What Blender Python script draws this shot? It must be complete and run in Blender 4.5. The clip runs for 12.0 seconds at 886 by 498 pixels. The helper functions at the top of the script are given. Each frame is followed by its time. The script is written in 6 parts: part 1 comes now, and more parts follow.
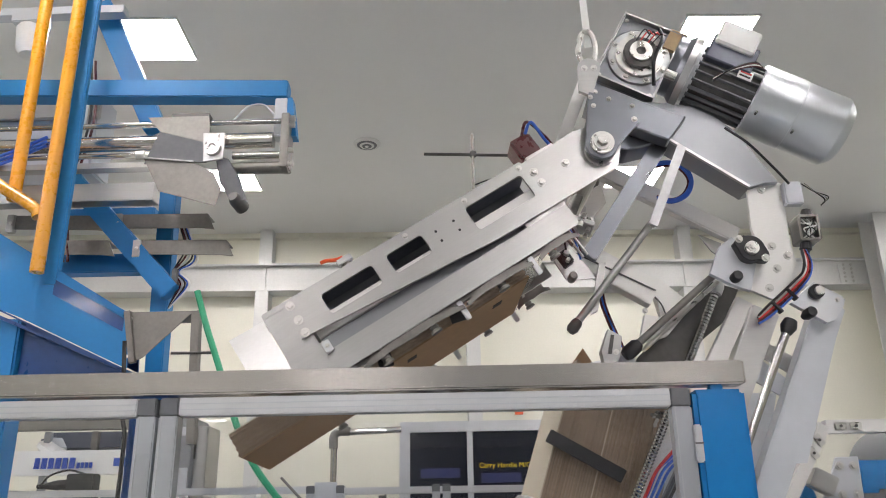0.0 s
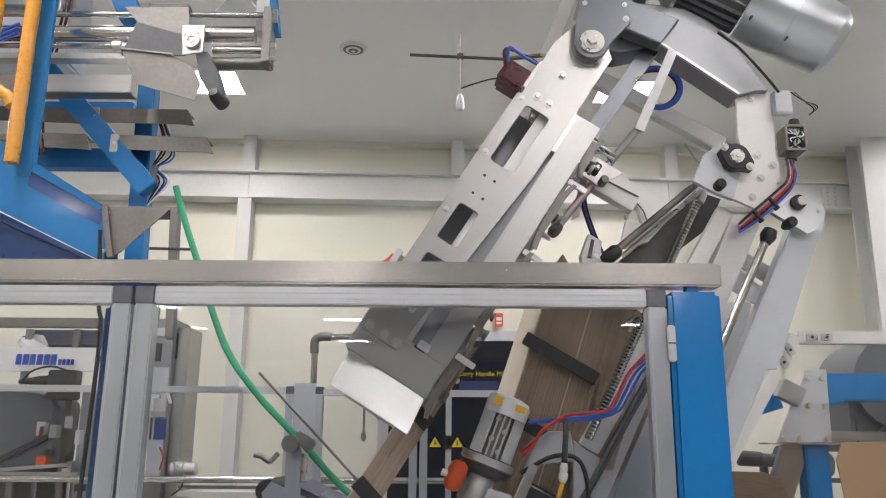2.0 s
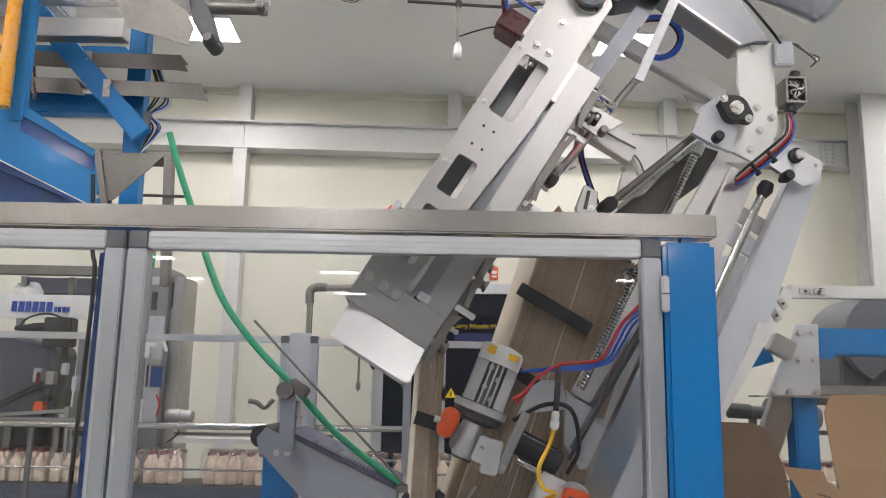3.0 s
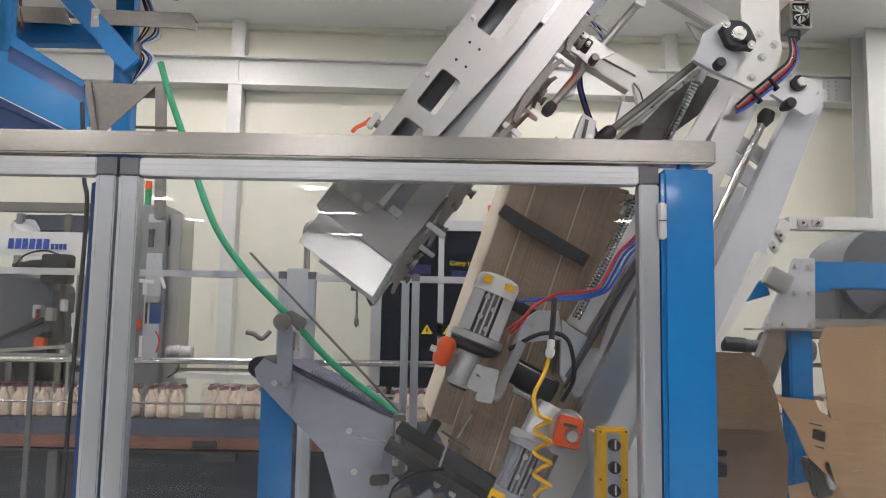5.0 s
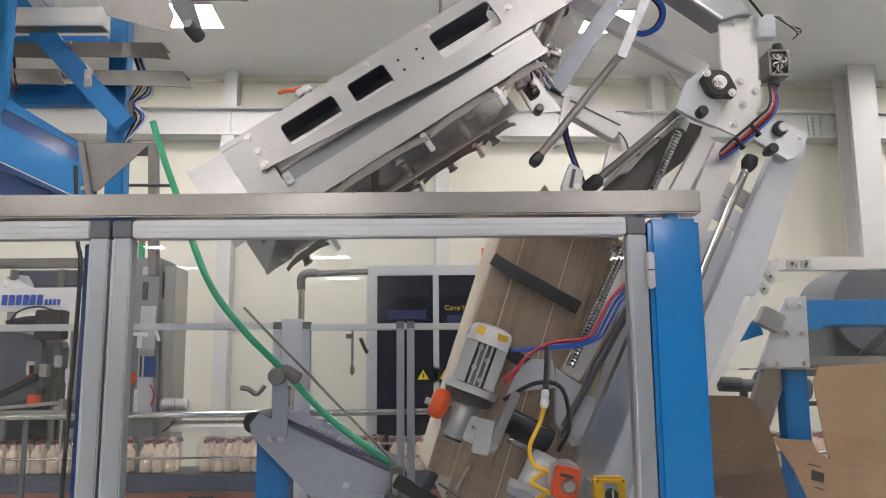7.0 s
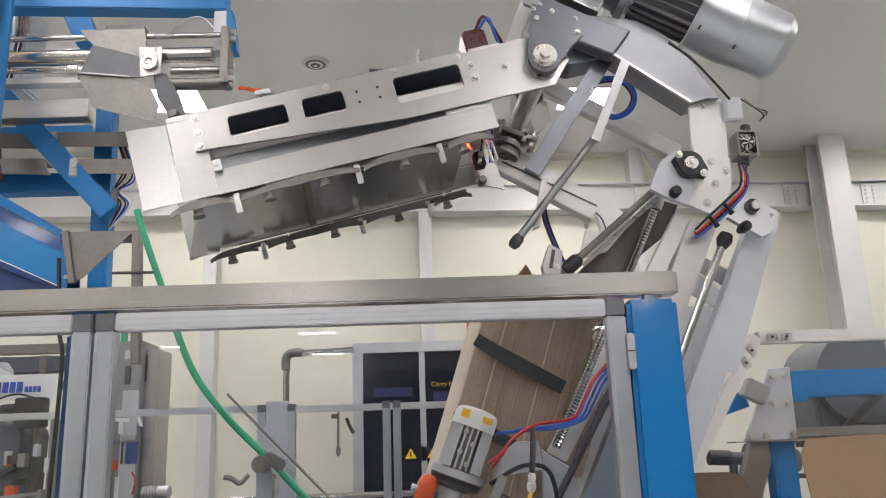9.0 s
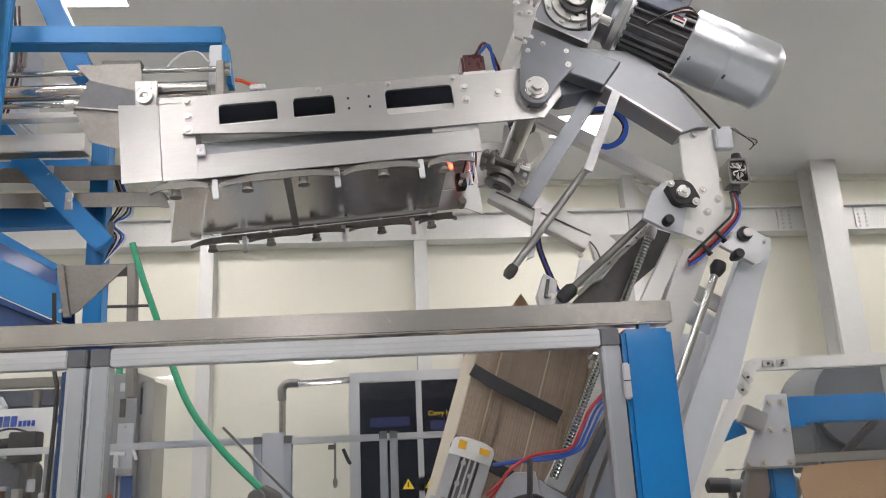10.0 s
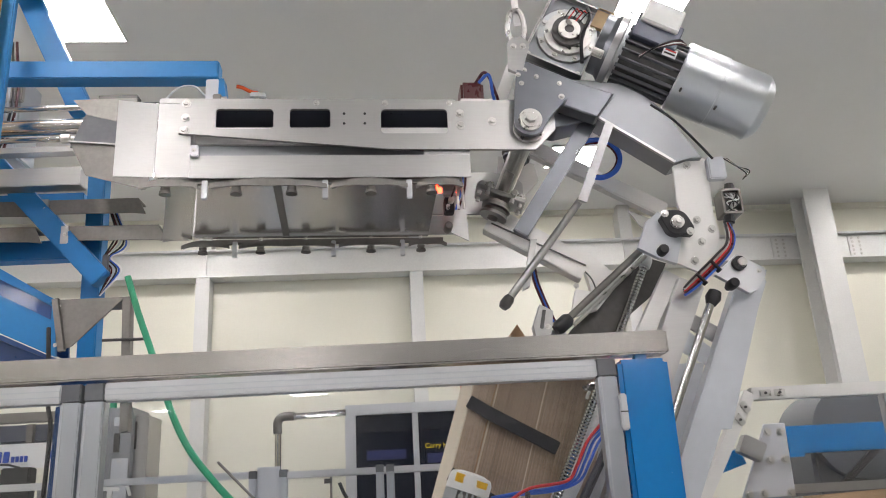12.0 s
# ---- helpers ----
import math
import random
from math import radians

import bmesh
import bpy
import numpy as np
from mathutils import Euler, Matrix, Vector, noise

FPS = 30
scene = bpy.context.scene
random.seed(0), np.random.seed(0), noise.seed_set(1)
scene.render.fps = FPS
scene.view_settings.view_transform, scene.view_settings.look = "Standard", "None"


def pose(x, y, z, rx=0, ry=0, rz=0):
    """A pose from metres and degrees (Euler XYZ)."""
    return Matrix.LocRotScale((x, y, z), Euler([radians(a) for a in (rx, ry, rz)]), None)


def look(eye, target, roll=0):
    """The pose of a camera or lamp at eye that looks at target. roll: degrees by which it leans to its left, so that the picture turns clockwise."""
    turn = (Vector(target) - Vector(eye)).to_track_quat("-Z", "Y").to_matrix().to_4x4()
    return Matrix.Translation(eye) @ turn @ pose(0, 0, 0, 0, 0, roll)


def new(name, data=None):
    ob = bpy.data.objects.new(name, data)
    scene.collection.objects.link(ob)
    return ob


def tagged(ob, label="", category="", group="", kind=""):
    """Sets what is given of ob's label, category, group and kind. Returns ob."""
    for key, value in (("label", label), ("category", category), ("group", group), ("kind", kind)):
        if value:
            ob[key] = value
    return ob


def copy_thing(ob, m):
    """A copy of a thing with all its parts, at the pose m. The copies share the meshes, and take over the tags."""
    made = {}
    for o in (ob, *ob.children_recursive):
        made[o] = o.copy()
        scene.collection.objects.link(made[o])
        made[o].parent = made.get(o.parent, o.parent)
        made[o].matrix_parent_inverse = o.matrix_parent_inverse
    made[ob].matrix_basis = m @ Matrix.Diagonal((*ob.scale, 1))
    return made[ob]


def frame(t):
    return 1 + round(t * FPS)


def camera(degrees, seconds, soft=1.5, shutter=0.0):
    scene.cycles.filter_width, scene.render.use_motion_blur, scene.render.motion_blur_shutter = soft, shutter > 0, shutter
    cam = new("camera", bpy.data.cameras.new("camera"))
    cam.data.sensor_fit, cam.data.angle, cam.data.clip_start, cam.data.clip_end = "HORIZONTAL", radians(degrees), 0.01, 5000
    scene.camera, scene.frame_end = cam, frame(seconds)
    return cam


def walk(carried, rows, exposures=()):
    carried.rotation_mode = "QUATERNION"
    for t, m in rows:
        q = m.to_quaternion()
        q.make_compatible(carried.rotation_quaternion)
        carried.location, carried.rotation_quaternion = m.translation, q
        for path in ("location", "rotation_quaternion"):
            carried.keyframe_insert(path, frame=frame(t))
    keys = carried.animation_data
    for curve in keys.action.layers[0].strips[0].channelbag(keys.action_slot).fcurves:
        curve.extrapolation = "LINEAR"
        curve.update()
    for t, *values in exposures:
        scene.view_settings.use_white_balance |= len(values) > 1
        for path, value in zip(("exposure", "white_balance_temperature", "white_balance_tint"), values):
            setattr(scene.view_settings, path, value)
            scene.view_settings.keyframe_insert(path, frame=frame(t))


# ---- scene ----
cam = camera(57.7, 12.0, soft=1.0)
PATH = [
    (0, (0.0, 0.209, 1.691), (-0.049, 2.095, 2.356), -0.9),
    (0.5, (0.002, 0.221, 1.677), (-0.042, 2.123, 2.295), -0.4),
    (1, (0.006, 0.224, 1.671), (-0.029, 2.141, 2.24), -0.1),
    (1.5, (0.009, 0.235, 1.661), (-0.013, 2.164, 2.189), 0.1),
    (2, (0.012, 0.245, 1.648), (-0.003, 2.19, 2.116), 0.5),
    (2.5, (0.015, 0.252, 1.638), (0.005, 2.21, 2.043), 0.8),
    (3, (0.015, 0.254, 1.635), (0.011, 2.221, 1.992), 1.1),
    (5, (0.023, 0.275, 1.605), (0.025, 2.264, 1.819), 1.0),
    (5.5, (0.023, 0.267, 1.617), (0.024, 2.256, 1.817), 0.8),
    (6, (0.026, 0.261, 1.623), (0.027, 2.248, 1.849), 0.5),
    (6.5, (0.031, 0.258, 1.629), (0.036, 2.24, 1.901), -0.0),
    (7, (0.032, 0.253, 1.634), (0.046, 2.228, 1.948), -0.5),
    (9, (0.042, 0.224, 1.662), (0.095, 2.163, 2.149), -2.0),
    (9.5, (0.046, 0.217, 1.667), (0.105, 2.148, 2.186), -2.3),
    (10, (0.046, 0.212, 1.671), (0.111, 2.134, 2.222), -2.7),
    (10.5, (0.048, 0.209, 1.674), (0.115, 2.122, 2.255), -3.0),
    (11, (0.051, 0.207, 1.676), (0.126, 2.112, 2.28), -3.1),
    (11.5, (0.052, 0.208, 1.673), (0.13, 2.108, 2.291), -3.2),
    (12, (0.047, 0.208, 1.672), (0.125, 2.107, 2.295), -3.2),
]
walk(cam, [(t, look(eye, target, roll)) for t, eye, target, roll in PATH])

# ---- light: ceiling panels in a closed hall ----
world = bpy.data.worlds.new("world")
scene.world = world
world.use_nodes = True
world.node_tree.nodes["Background"].inputs[0].default_value = (0.55, 0.58, 0.6, 1)
world.node_tree.nodes["Background"].inputs[1].default_value = 0.05
PANEL_GLOW = 58.0
scene.view_settings.exposure = 0.0


# ---- materials ----
def mat(name, color, rough=0.5, metal=0.0, var=0.12, scale=8.0, bump=0.05, stretch=(1, 1, 1), fine=60.0, coat=0.0, rvar=0.12, piece=0.0):
    m = bpy.data.materials.new(name)
    m.use_nodes = True
    nt = m.node_tree
    n, l = nt.nodes, nt.links
    b = n["Principled BSDF"]
    tc = n.new("ShaderNodeTexCoord")
    mp = n.new("ShaderNodeMapping")
    mp.inputs["Scale"].default_value = stretch
    l.new(tc.outputs["Object"], mp.inputs["Vector"])
    big = n.new("ShaderNodeTexNoise")
    big.inputs["Scale"].default_value, big.inputs["Detail"].default_value = scale, 4
    small = n.new("ShaderNodeTexNoise")
    small.inputs["Scale"].default_value, small.inputs["Detail"].default_value = fine, 3
    l.new(tc.outputs["Object"], big.inputs["Vector"])
    l.new(mp.outputs["Vector"], small.inputs["Vector"])
    add = n.new("ShaderNodeMath")
    add.operation = "ADD"
    l.new(big.outputs["Fac"], add.inputs[0])
    l.new(small.outputs["Fac"], add.inputs[1])
    ramp = n.new("ShaderNodeMapRange")
    ramp.inputs["From Min"].default_value, ramp.inputs["From Max"].default_value = 0.6, 1.4
    ramp.inputs["To Min"].default_value, ramp.inputs["To Max"].default_value = 1 - var, 1 + var
    l.new(add.outputs[0], ramp.inputs["Value"])
    mul = n.new("ShaderNodeVectorMath")
    mul.operation = "SCALE"
    mul.inputs[0].default_value = color
    if piece:
        info = n.new("ShaderNodeObjectInfo")
        pr = n.new("ShaderNodeMapRange")
        pr.inputs["To Min"].default_value, pr.inputs["To Max"].default_value = 1 - piece, 1 + piece
        l.new(info.outputs["Random"], pr.inputs["Value"])
        pm = n.new("ShaderNodeMath")
        pm.operation = "MULTIPLY"
        l.new(pr.outputs[0], pm.inputs[0])
        l.new(ramp.outputs[0], pm.inputs[1])
        l.new(pm.outputs[0], mul.inputs["Scale"])
    else:
        l.new(ramp.outputs[0], mul.inputs["Scale"])
    l.new(mul.outputs[0], b.inputs["Base Color"])
    rr = n.new("ShaderNodeMapRange")
    rr.inputs["From Min"].default_value, rr.inputs["From Max"].default_value = 0.6, 1.4
    rr.inputs["To Min"].default_value, rr.inputs["To Max"].default_value = max(0.02, rough - rvar), min(1, rough + rvar)
    l.new(add.outputs[0], rr.inputs["Value"])
    l.new(rr.outputs[0], b.inputs["Roughness"])
    b.inputs["Metallic"].default_value = metal
    b.inputs["Coat Weight"].default_value = coat
    b.inputs["Coat Roughness"].default_value = 0.08
    if bump:
        bp = n.new("ShaderNodeBump")
        bp.inputs["Strength"].default_value, bp.inputs["Distance"].default_value = bump, 0.002
        l.new(small.outputs["Fac"], bp.inputs["Height"])
        l.new(bp.outputs[0], b.inputs["Normal"])
    return m


def glow(name, color, strength):
    m = bpy.data.materials.new(name)
    m.use_nodes = True
    b = m.node_tree.nodes["Principled BSDF"]
    b.inputs["Base Color"].default_value = (*color, 1)
    b.inputs["Emission Color"].default_value = (*color, 1)
    b.inputs["Emission Strength"].default_value = strength
    return m


def clear(name, tint, rough=0.0, alpha=0.0):
    """Thin sheet of clear plastic or glass: mostly see-through, with a gloss that grows at a slant."""
    m = bpy.data.materials.new(name)
    m.use_nodes = True
    nt = m.node_tree
    n, l = nt.nodes, nt.links
    n.remove(n["Principled BSDF"])
    tr = n.new("ShaderNodeBsdfTransparent")
    tr.inputs[0].default_value = (*tint, 1)
    gl = n.new("ShaderNodeBsdfGlossy")
    gl.inputs["Roughness"].default_value = rough
    fr = n.new("ShaderNodeFresnel")
    fr.inputs[0].default_value = 1.45
    mx = n.new("ShaderNodeMixShader")
    if alpha:
        ad = n.new("ShaderNodeMath")
        ad.operation, ad.use_clamp = "ADD", True
        ad.inputs[1].default_value = alpha
        l.new(fr.outputs[0], ad.inputs[0])
        l.new(ad.outputs[0], mx.inputs[0])
    else:
        l.new(fr.outputs[0], mx.inputs[0])
    l.new(tr.outputs[0], mx.inputs[1])
    l.new(gl.outputs[0], mx.inputs[2])
    l.new(mx.outputs[0], n["Material Output"].inputs[0])
    return m


WALL = mat("cream_wall_panel", (0.76, 0.745, 0.64), 0.5, 0, 0.04, 0.8, 0.03, rvar=0.08)
CEIL = mat("ceiling_panel", (0.78, 0.78, 0.765), 0.4, 0, 0.012, 0.35, 0.0, fine=2.0, rvar=0.02)
FARWALL = mat("unseen_grey_blue_wall", (0.34, 0.37, 0.41), 0.5, 0, 0.06, 0.8, 0.0)
FLOOR = mat("epoxy_floor", (0.40, 0.42, 0.43), 0.25, 0, 0.15, 1.5, 0.03)
GIRT = mat("painted_steel_white", (0.66, 0.66, 0.64), 0.45, 0.0, 0.06, 3, 0.03)
STEEL = mat("brushed_stainless", (0.60, 0.585, 0.56), 0.34, 1.0, 0.10, 5, 0.12, (3, 3, 60), 12, rvar=0.1)
STEELX = mat("brushed_stainless_rail", (0.52, 0.495, 0.465), 0.22, 1.0, 0.08, 1.6, 0.004, (1, 40, 40), 12, rvar=0.05)
SHEET = mat("satin_sheet_steel", (0.43, 0.425, 0.415), 0.34, 1.0, 0.05, 2, 0.0, (1, 10, 10), 14, rvar=0.025)
POLISH = mat("bright_sheet_steel", (0.55, 0.545, 0.535), 0.32, 1.0, 0.04, 2, 0.0, (1, 12, 12), 14, rvar=0.025)
MIRROR = mat("polished_tray_steel", (0.86, 0.845, 0.815), 0.2, 1.0, 0.05, 3, 0.015, (1, 4, 4), 7, rvar=0.03)
HEADM = mat("dark_and_shaded_steel", (0.19, 0.20, 0.22), 0.3, 0.75, 0.08, 3, 0.0, (1, 1, 1), 12, rvar=0.04)
COWLM = mat("silver_cowl_metal", (0.60, 0.62, 0.64), 0.32, 0.9, 0.04, 3, 0.0, (1, 1, 1), 12, rvar=0.02)
ALUM = mat("anodised_aluminium", (0.60, 0.61, 0.625), 0.36, 0.85, 0.05, 6, 0.10, (1, 60, 60), 30, rvar=0.05)
# same aluminium for uprights, darker and bluer for the dim hall they mirror
ALUMV = mat("aluminium_dark_reflection", (0.50, 0.525, 0.565), 0.32, 0.85, 0.04, 3, 0.06, (60, 60, 1), 30, rvar=0.03)
PLATE = mat("machined_aluminium_plate", (0.44, 0.432, 0.42), 0.34, 1.0, 0.05, 1.5, 0.0, (1, 40, 40), 10, rvar=0.03)
GREYP = mat("light_grey_paint", (0.53, 0.55, 0.58), 0.4, 0.1, 0.05, 4, 0.0, (1, 1, 1), 20, rvar=0.03)
DGREY = mat("dark_grey_plastic", (0.13, 0.135, 0.145), 0.5, 0.0, 0.12, 20, 0.05)
BLUE = mat("blue_enamel", (0.006, 0.175, 0.47), 0.24, 0.0, 0.04, 5, 0.14, (1, 1, 1), 55, coat=0.7, rvar=0.04)
PALE = mat("pale_satin_aluminium", (0.70, 0.69, 0.665), 0.4, 0.25, 0.05, 5, 0.01, (1, 12, 12), 50, rvar=0.05)
BLUESATIN = mat("satin_blue_enamel", (0.008, 0.19, 0.48), 0.5, 0.0, 0.06, 5, 0.05, (1, 1, 1), 45, coat=0.08, rvar=0.06)
CHUTEGREY = mat("blue_grey_paint", (0.30, 0.32, 0.365), 0.42, 0.1, 0.08, 5, 0.0, (1, 1, 1), 25, rvar=0.04)
BRUSH = mat("dark_violet_bed", (0.07, 0.07, 0.13), 0.5, 0.0, 0.15, 12, 0.1)
REFLECTBROWN = mat("bottle_reflection_brown", (0.22, 0.10, 0.07), 0.45, 0.1, 0.3, 5, 0.05)
DIMBLUE = mat("dim_blue_sign_and_glow", (0.014, 0.020, 0.10), 0.5, 0.0, 0.2, 9, 0.02)
NAVY = mat("navy_and_shaded_blue", (0.01, 0.06, 0.22), 0.35, 0.0, 0.12, 5, 0.08, (1, 1, 1), 45, coat=0.3)
YELLOW = mat("yellow_enamel", (0.75, 0.33, 0.012), 0.3, 0.0, 0.05, 4, 0.05, coat=0.3)
LEMON = mat("yellow_plastic", (0.82, 0.47, 0.02), 0.4, 0.0, 0.08, 9, 0.03)
ORANGE = mat("orange_plastic", (0.75, 0.10, 0.02), 0.4, 0.0, 0.08, 20, 0.03)
REDP = mat("red_hose", (0.55, 0.03, 0.03), 0.4, 0.0, 0.1, 20, 0.03)
BLUEP = mat("blue_hose", (0.035, 0.12, 0.55), 0.35, 0.0, 0.1, 20, 0.03)
DRED = mat("dark_red_plastic", (0.075, 0.012, 0.015), 0.3, 0.0, 0.1, 20, 0.03)
BLACK = mat("black_rubber", (0.02, 0.02, 0.022), 0.5, 0.0, 0.2, 30, 0.08)
IRON = mat("blackened_steel", (0.09, 0.088, 0.085), 0.4, 0.6, 0.2, 12, 0.08)
DSTEEL = mat("dull_mild_steel", (0.22, 0.21, 0.195), 0.45, 0.85, 0.18, 10, 0.08)
CHROME = mat("chromed_rod", (0.46, 0.455, 0.44), 0.16, 1.0, 0.04, 12, 0.02, rvar=0.05)
CAST = mat("cast_aluminium", (0.55, 0.555, 0.56), 0.5, 0.8, 0.12, 14, 0.12)
ZINC = mat("zinc_bolt", (0.58, 0.57, 0.54), 0.32, 1.0, 0.1, 40, 0.03)
GREEN = mat("green_plastic", (0.03, 0.34, 0.17), 0.4, 0.0, 0.12, 12, 0.05)
CARD = mat("brown_cardboard", (0.36, 0.235, 0.135), 0.85, 0.0, 0.14, 6, 0.12, (1, 1, 12), 40)
CARDEDGE = mat("cardboard_blank_edges", (0.38, 0.295, 0.22), 0.9, 0.0, 0.25, 4, 0.25, (1, 1, 1), 90, piece=0.13)
CARDSHADE = mat("shaded_cardboard", (0.22, 0.155, 0.105), 0.9, 0.0, 0.22, 5, 0.12, (1, 1, 8), 40)
CARDFACE = mat("pale_cardboard_face", (0.64, 0.57, 0.45), 0.85, 0.0, 0.08, 6, 0.05)
WHITE = mat("white_plastic", (0.78, 0.78, 0.76), 0.45, 0.0, 0.04, 12, 0.02)
TAN = mat("tan_terminal_board", (0.55, 0.40, 0.22), 0.6, 0.0, 0.12, 20, 0.05)
SMOKE = mat("smoked_panel", (0.012, 0.014, 0.022), 0.12, 0.0, 0.1, 4, 0.0, rvar=0.04)
BOTTLE = mat("milky_bottle", (0.80, 0.68, 0.54), 0.3, 0.0, 0.10, 14, 0.02)
CAP = mat("maroon_cap", (0.18, 0.03, 0.04), 0.35, 0.0, 0.1, 20, 0.02)
LETTER = mat("yellow_lettering", (0.85, 0.62, 0.02), 0.5, 0.0, 0.05, 20, 0.0)
LOGO = mat("blue_lettering", (0.03, 0.08, 0.42), 0.5, 0.0, 0.05, 20, 0.0)
INK = mat("black_ink", (0.03, 0.025, 0.02), 0.7, 0.0, 0.1, 20, 0.0)
NIGHT = mat("navy_black_panel", (0.028, 0.032, 0.045), 0.4, 0.0, 0.15, 4, 0.03)
SLATE = mat("slate_paint_and_shade", (0.085, 0.095, 0.13), 0.35, 0.1, 0.15, 4, 0.03)
GLASS = clear("clear_door_sheet", (0.985, 0.99, 0.995))
FILM = clear("shrink_film", (0.97, 0.95, 0.94), 0.12, 0.16)
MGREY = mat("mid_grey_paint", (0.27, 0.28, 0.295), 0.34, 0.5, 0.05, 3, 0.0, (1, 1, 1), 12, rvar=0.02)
PANEL = glow("led_panel", (1.0, 0.945, 0.945), PANEL_GLOW)
REDLED = glow("red_sensor_light", (1.0, 0.05, 0.02), 12.0)
GREENLED = glow("green_pilot_light", (0.05, 0.9, 0.35), 3.0)


# ---- building helpers ----
ORIGIN = {}


def thing(name, label, category, loc=(0, 0, 0), group="", kind=""):
    ob = new(name)
    ob.location = loc
    ORIGIN[ob.name] = Vector(loc)
    return tagged(ob, label, category, group, kind)


def part(name, bm, material, parent=None, label="", smooth=False):
    me = bpy.data.meshes.new(name)
    bmesh.ops.recalc_face_normals(bm, faces=bm.faces)
    o = ORIGIN[parent.name] if parent else Vector((0, 0, 0))
    bm.transform(Matrix.Translation(-o))
    if smooth:
        for f in bm.faces:
            f.smooth = True
        for e in bm.edges:
            if len(e.link_faces) == 2 and e.calc_face_angle(0) > 0.6:
                e.smooth = False
    bm.to_mesh(me)
    bm.free()
    me.materials.append(material)
    ob = new(name, me)
    if parent:
        ob.parent = parent
        ORIGIN[ob.name] = o
    else:
        ORIGIN[ob.name] = Vector((0, 0, 0))
    return tagged(ob, label)


def single(name, bm, material, label, category, group="", kind="", smooth=False):
    return tagged(part(name, bm, material, None, "", smooth), label, category, group, kind)


def block(lo, hi, bevel=0.0, bm=None):
    bm2 = bmesh.new()
    c = [(a + b) / 2 for a, b in zip(lo, hi)]
    s = [abs(b - a) for a, b in zip(lo, hi)]
    bmesh.ops.create_cube(bm2, size=1, matrix=Matrix.Translation(c) @ Matrix.Diagonal((*s, 1)))
    if bevel:
        bmesh.ops.bevel(bm2, geom=bm2.edges[:], offset=bevel, segments=2, affect="EDGES")
    return merge(bm, bm2)


def merge(bm, bm2):
    if bm is None:
        return bm2
    me = bpy.data.meshes.new("join")
    bm2.to_mesh(me)
    bm2.free()
    bm.from_mesh(me)
    bpy.data.meshes.remove(me)
    return bm


def turned(bm, m):
    bm.transform(m)
    return bm


def slab(pts, y0, y1, holes=(), bevel=0.0, bm=None):
    """A plate: an outline in x, z with holes, as thick as from y0 to y1."""
    bm2 = bmesh.new()
    edges = []
    for loop in (pts, *holes):
        vs = [bm2.verts.new((x, y0, z)) for x, z in loop]
        edges += [bm2.edges.new((vs[i], vs[(i + 1) % len(vs)])) for i in range(len(vs))]
    if holes:
        bmesh.ops.triangle_fill(bm2, edges=edges, use_beauty=True)
    else:
        bm2.faces.new(bm2.verts[:])
    r = bmesh.ops.extrude_face_region(bm2, geom=bm2.faces[:])
    bmesh.ops.translate(bm2, vec=(0, y1 - y0, 0), verts=[v for v in r["geom"] if isinstance(v, bmesh.types.BMVert)])
    bmesh.ops.recalc_face_normals(bm2, faces=bm2.faces)
    if bevel and not holes:
        bmesh.ops.bevel(bm2, geom=[e for e in bm2.edges], offset=bevel, segments=1, affect="EDGES")
    return merge(bm, bm2)


def rounded(x0, x1, z0, z1, r, n=5):
    pts = []
    for cx, cz, a0 in ((x1 - r, z1 - r, 0), (x0 + r, z1 - r, 90), (x0 + r, z0 + r, 180), (x1 - r, z0 + r, 270)):
        for i in range(n + 1):
            a = radians(a0 + 90 * i / n)
            pts.append((cx + r * math.cos(a), cz + r * math.sin(a)))
    return pts


def disc(cx, cz, r, n=20, a0=0, a1=360):
    return [(cx + r * math.cos(radians(a0 + (a1 - a0) * i / n)), cz + r * math.sin(radians(a0 + (a1 - a0) * i / n))) for i in range(n)]


def aim(p, q):
    d = Vector(q) - Vector(p)
    return Matrix.Translation((Vector(p) + Vector(q)) / 2) @ d.to_track_quat("Z", "Y").to_matrix().to_4x4(), d.length


def rod(p, q, r, r2=None, seg=16, bm=None):
    m, d = aim(p, q)
    bm2 = bmesh.new()
    bmesh.ops.create_cone(bm2, cap_ends=True, segments=seg, radius1=r, radius2=r if r2 is None else r2, depth=d, matrix=m)
    return merge(bm, bm2)


def turn(p, q, rings, seg=24, bm=None):
    """A turned shape on the line p to q: rings of (share of the length, radius)."""
    m, d = aim(p, q)
    bm2 = bmesh.new()
    loops = []
    for s, r in rings:
        loops.append([bm2.verts.new(m @ Vector((r * math.cos(6.28318 * i / seg), r * math.sin(6.28318 * i / seg), (s - 0.5) * d))) for i in range(seg)])
    for a, b in zip(loops, loops[1:]):
        for i in range(seg):
            bm2.faces.new((a[i], a[(i + 1) % seg], b[(i + 1) % seg], b[i]))
    bm2.faces.new(loops[0][::-1])
    bm2.faces.new(loops[-1])
    return merge(bm, bm2)


def bar(p, q, w, d, bevel=0.0, bm=None):
    """A straight square bar from p to q: w wide across the line in x, z, d deep in y."""
    p, q = Vector(p), Vector(q)
    ax = (q - p).normalized()
    side = ax.cross(Vector((0, 1, 0)))
    if side.length < 0.2:
        side = Vector((1, 0, 0))
    side.normalize()
    up = ax.cross(side).normalized()
    bm2 = bmesh.new()
    m = Matrix((side, up, ax)).transposed().to_4x4()
    m.translation = (p + q) / 2
    bmesh.ops.create_cube(bm2, size=1, matrix=m @ Matrix.Diagonal((w, d, (q - p).length, 1)))
    if bevel:
        bmesh.ops.bevel(bm2, geom=bm2.edges[:], offset=bevel, segments=2, affect="EDGES")
    return merge(bm, bm2)


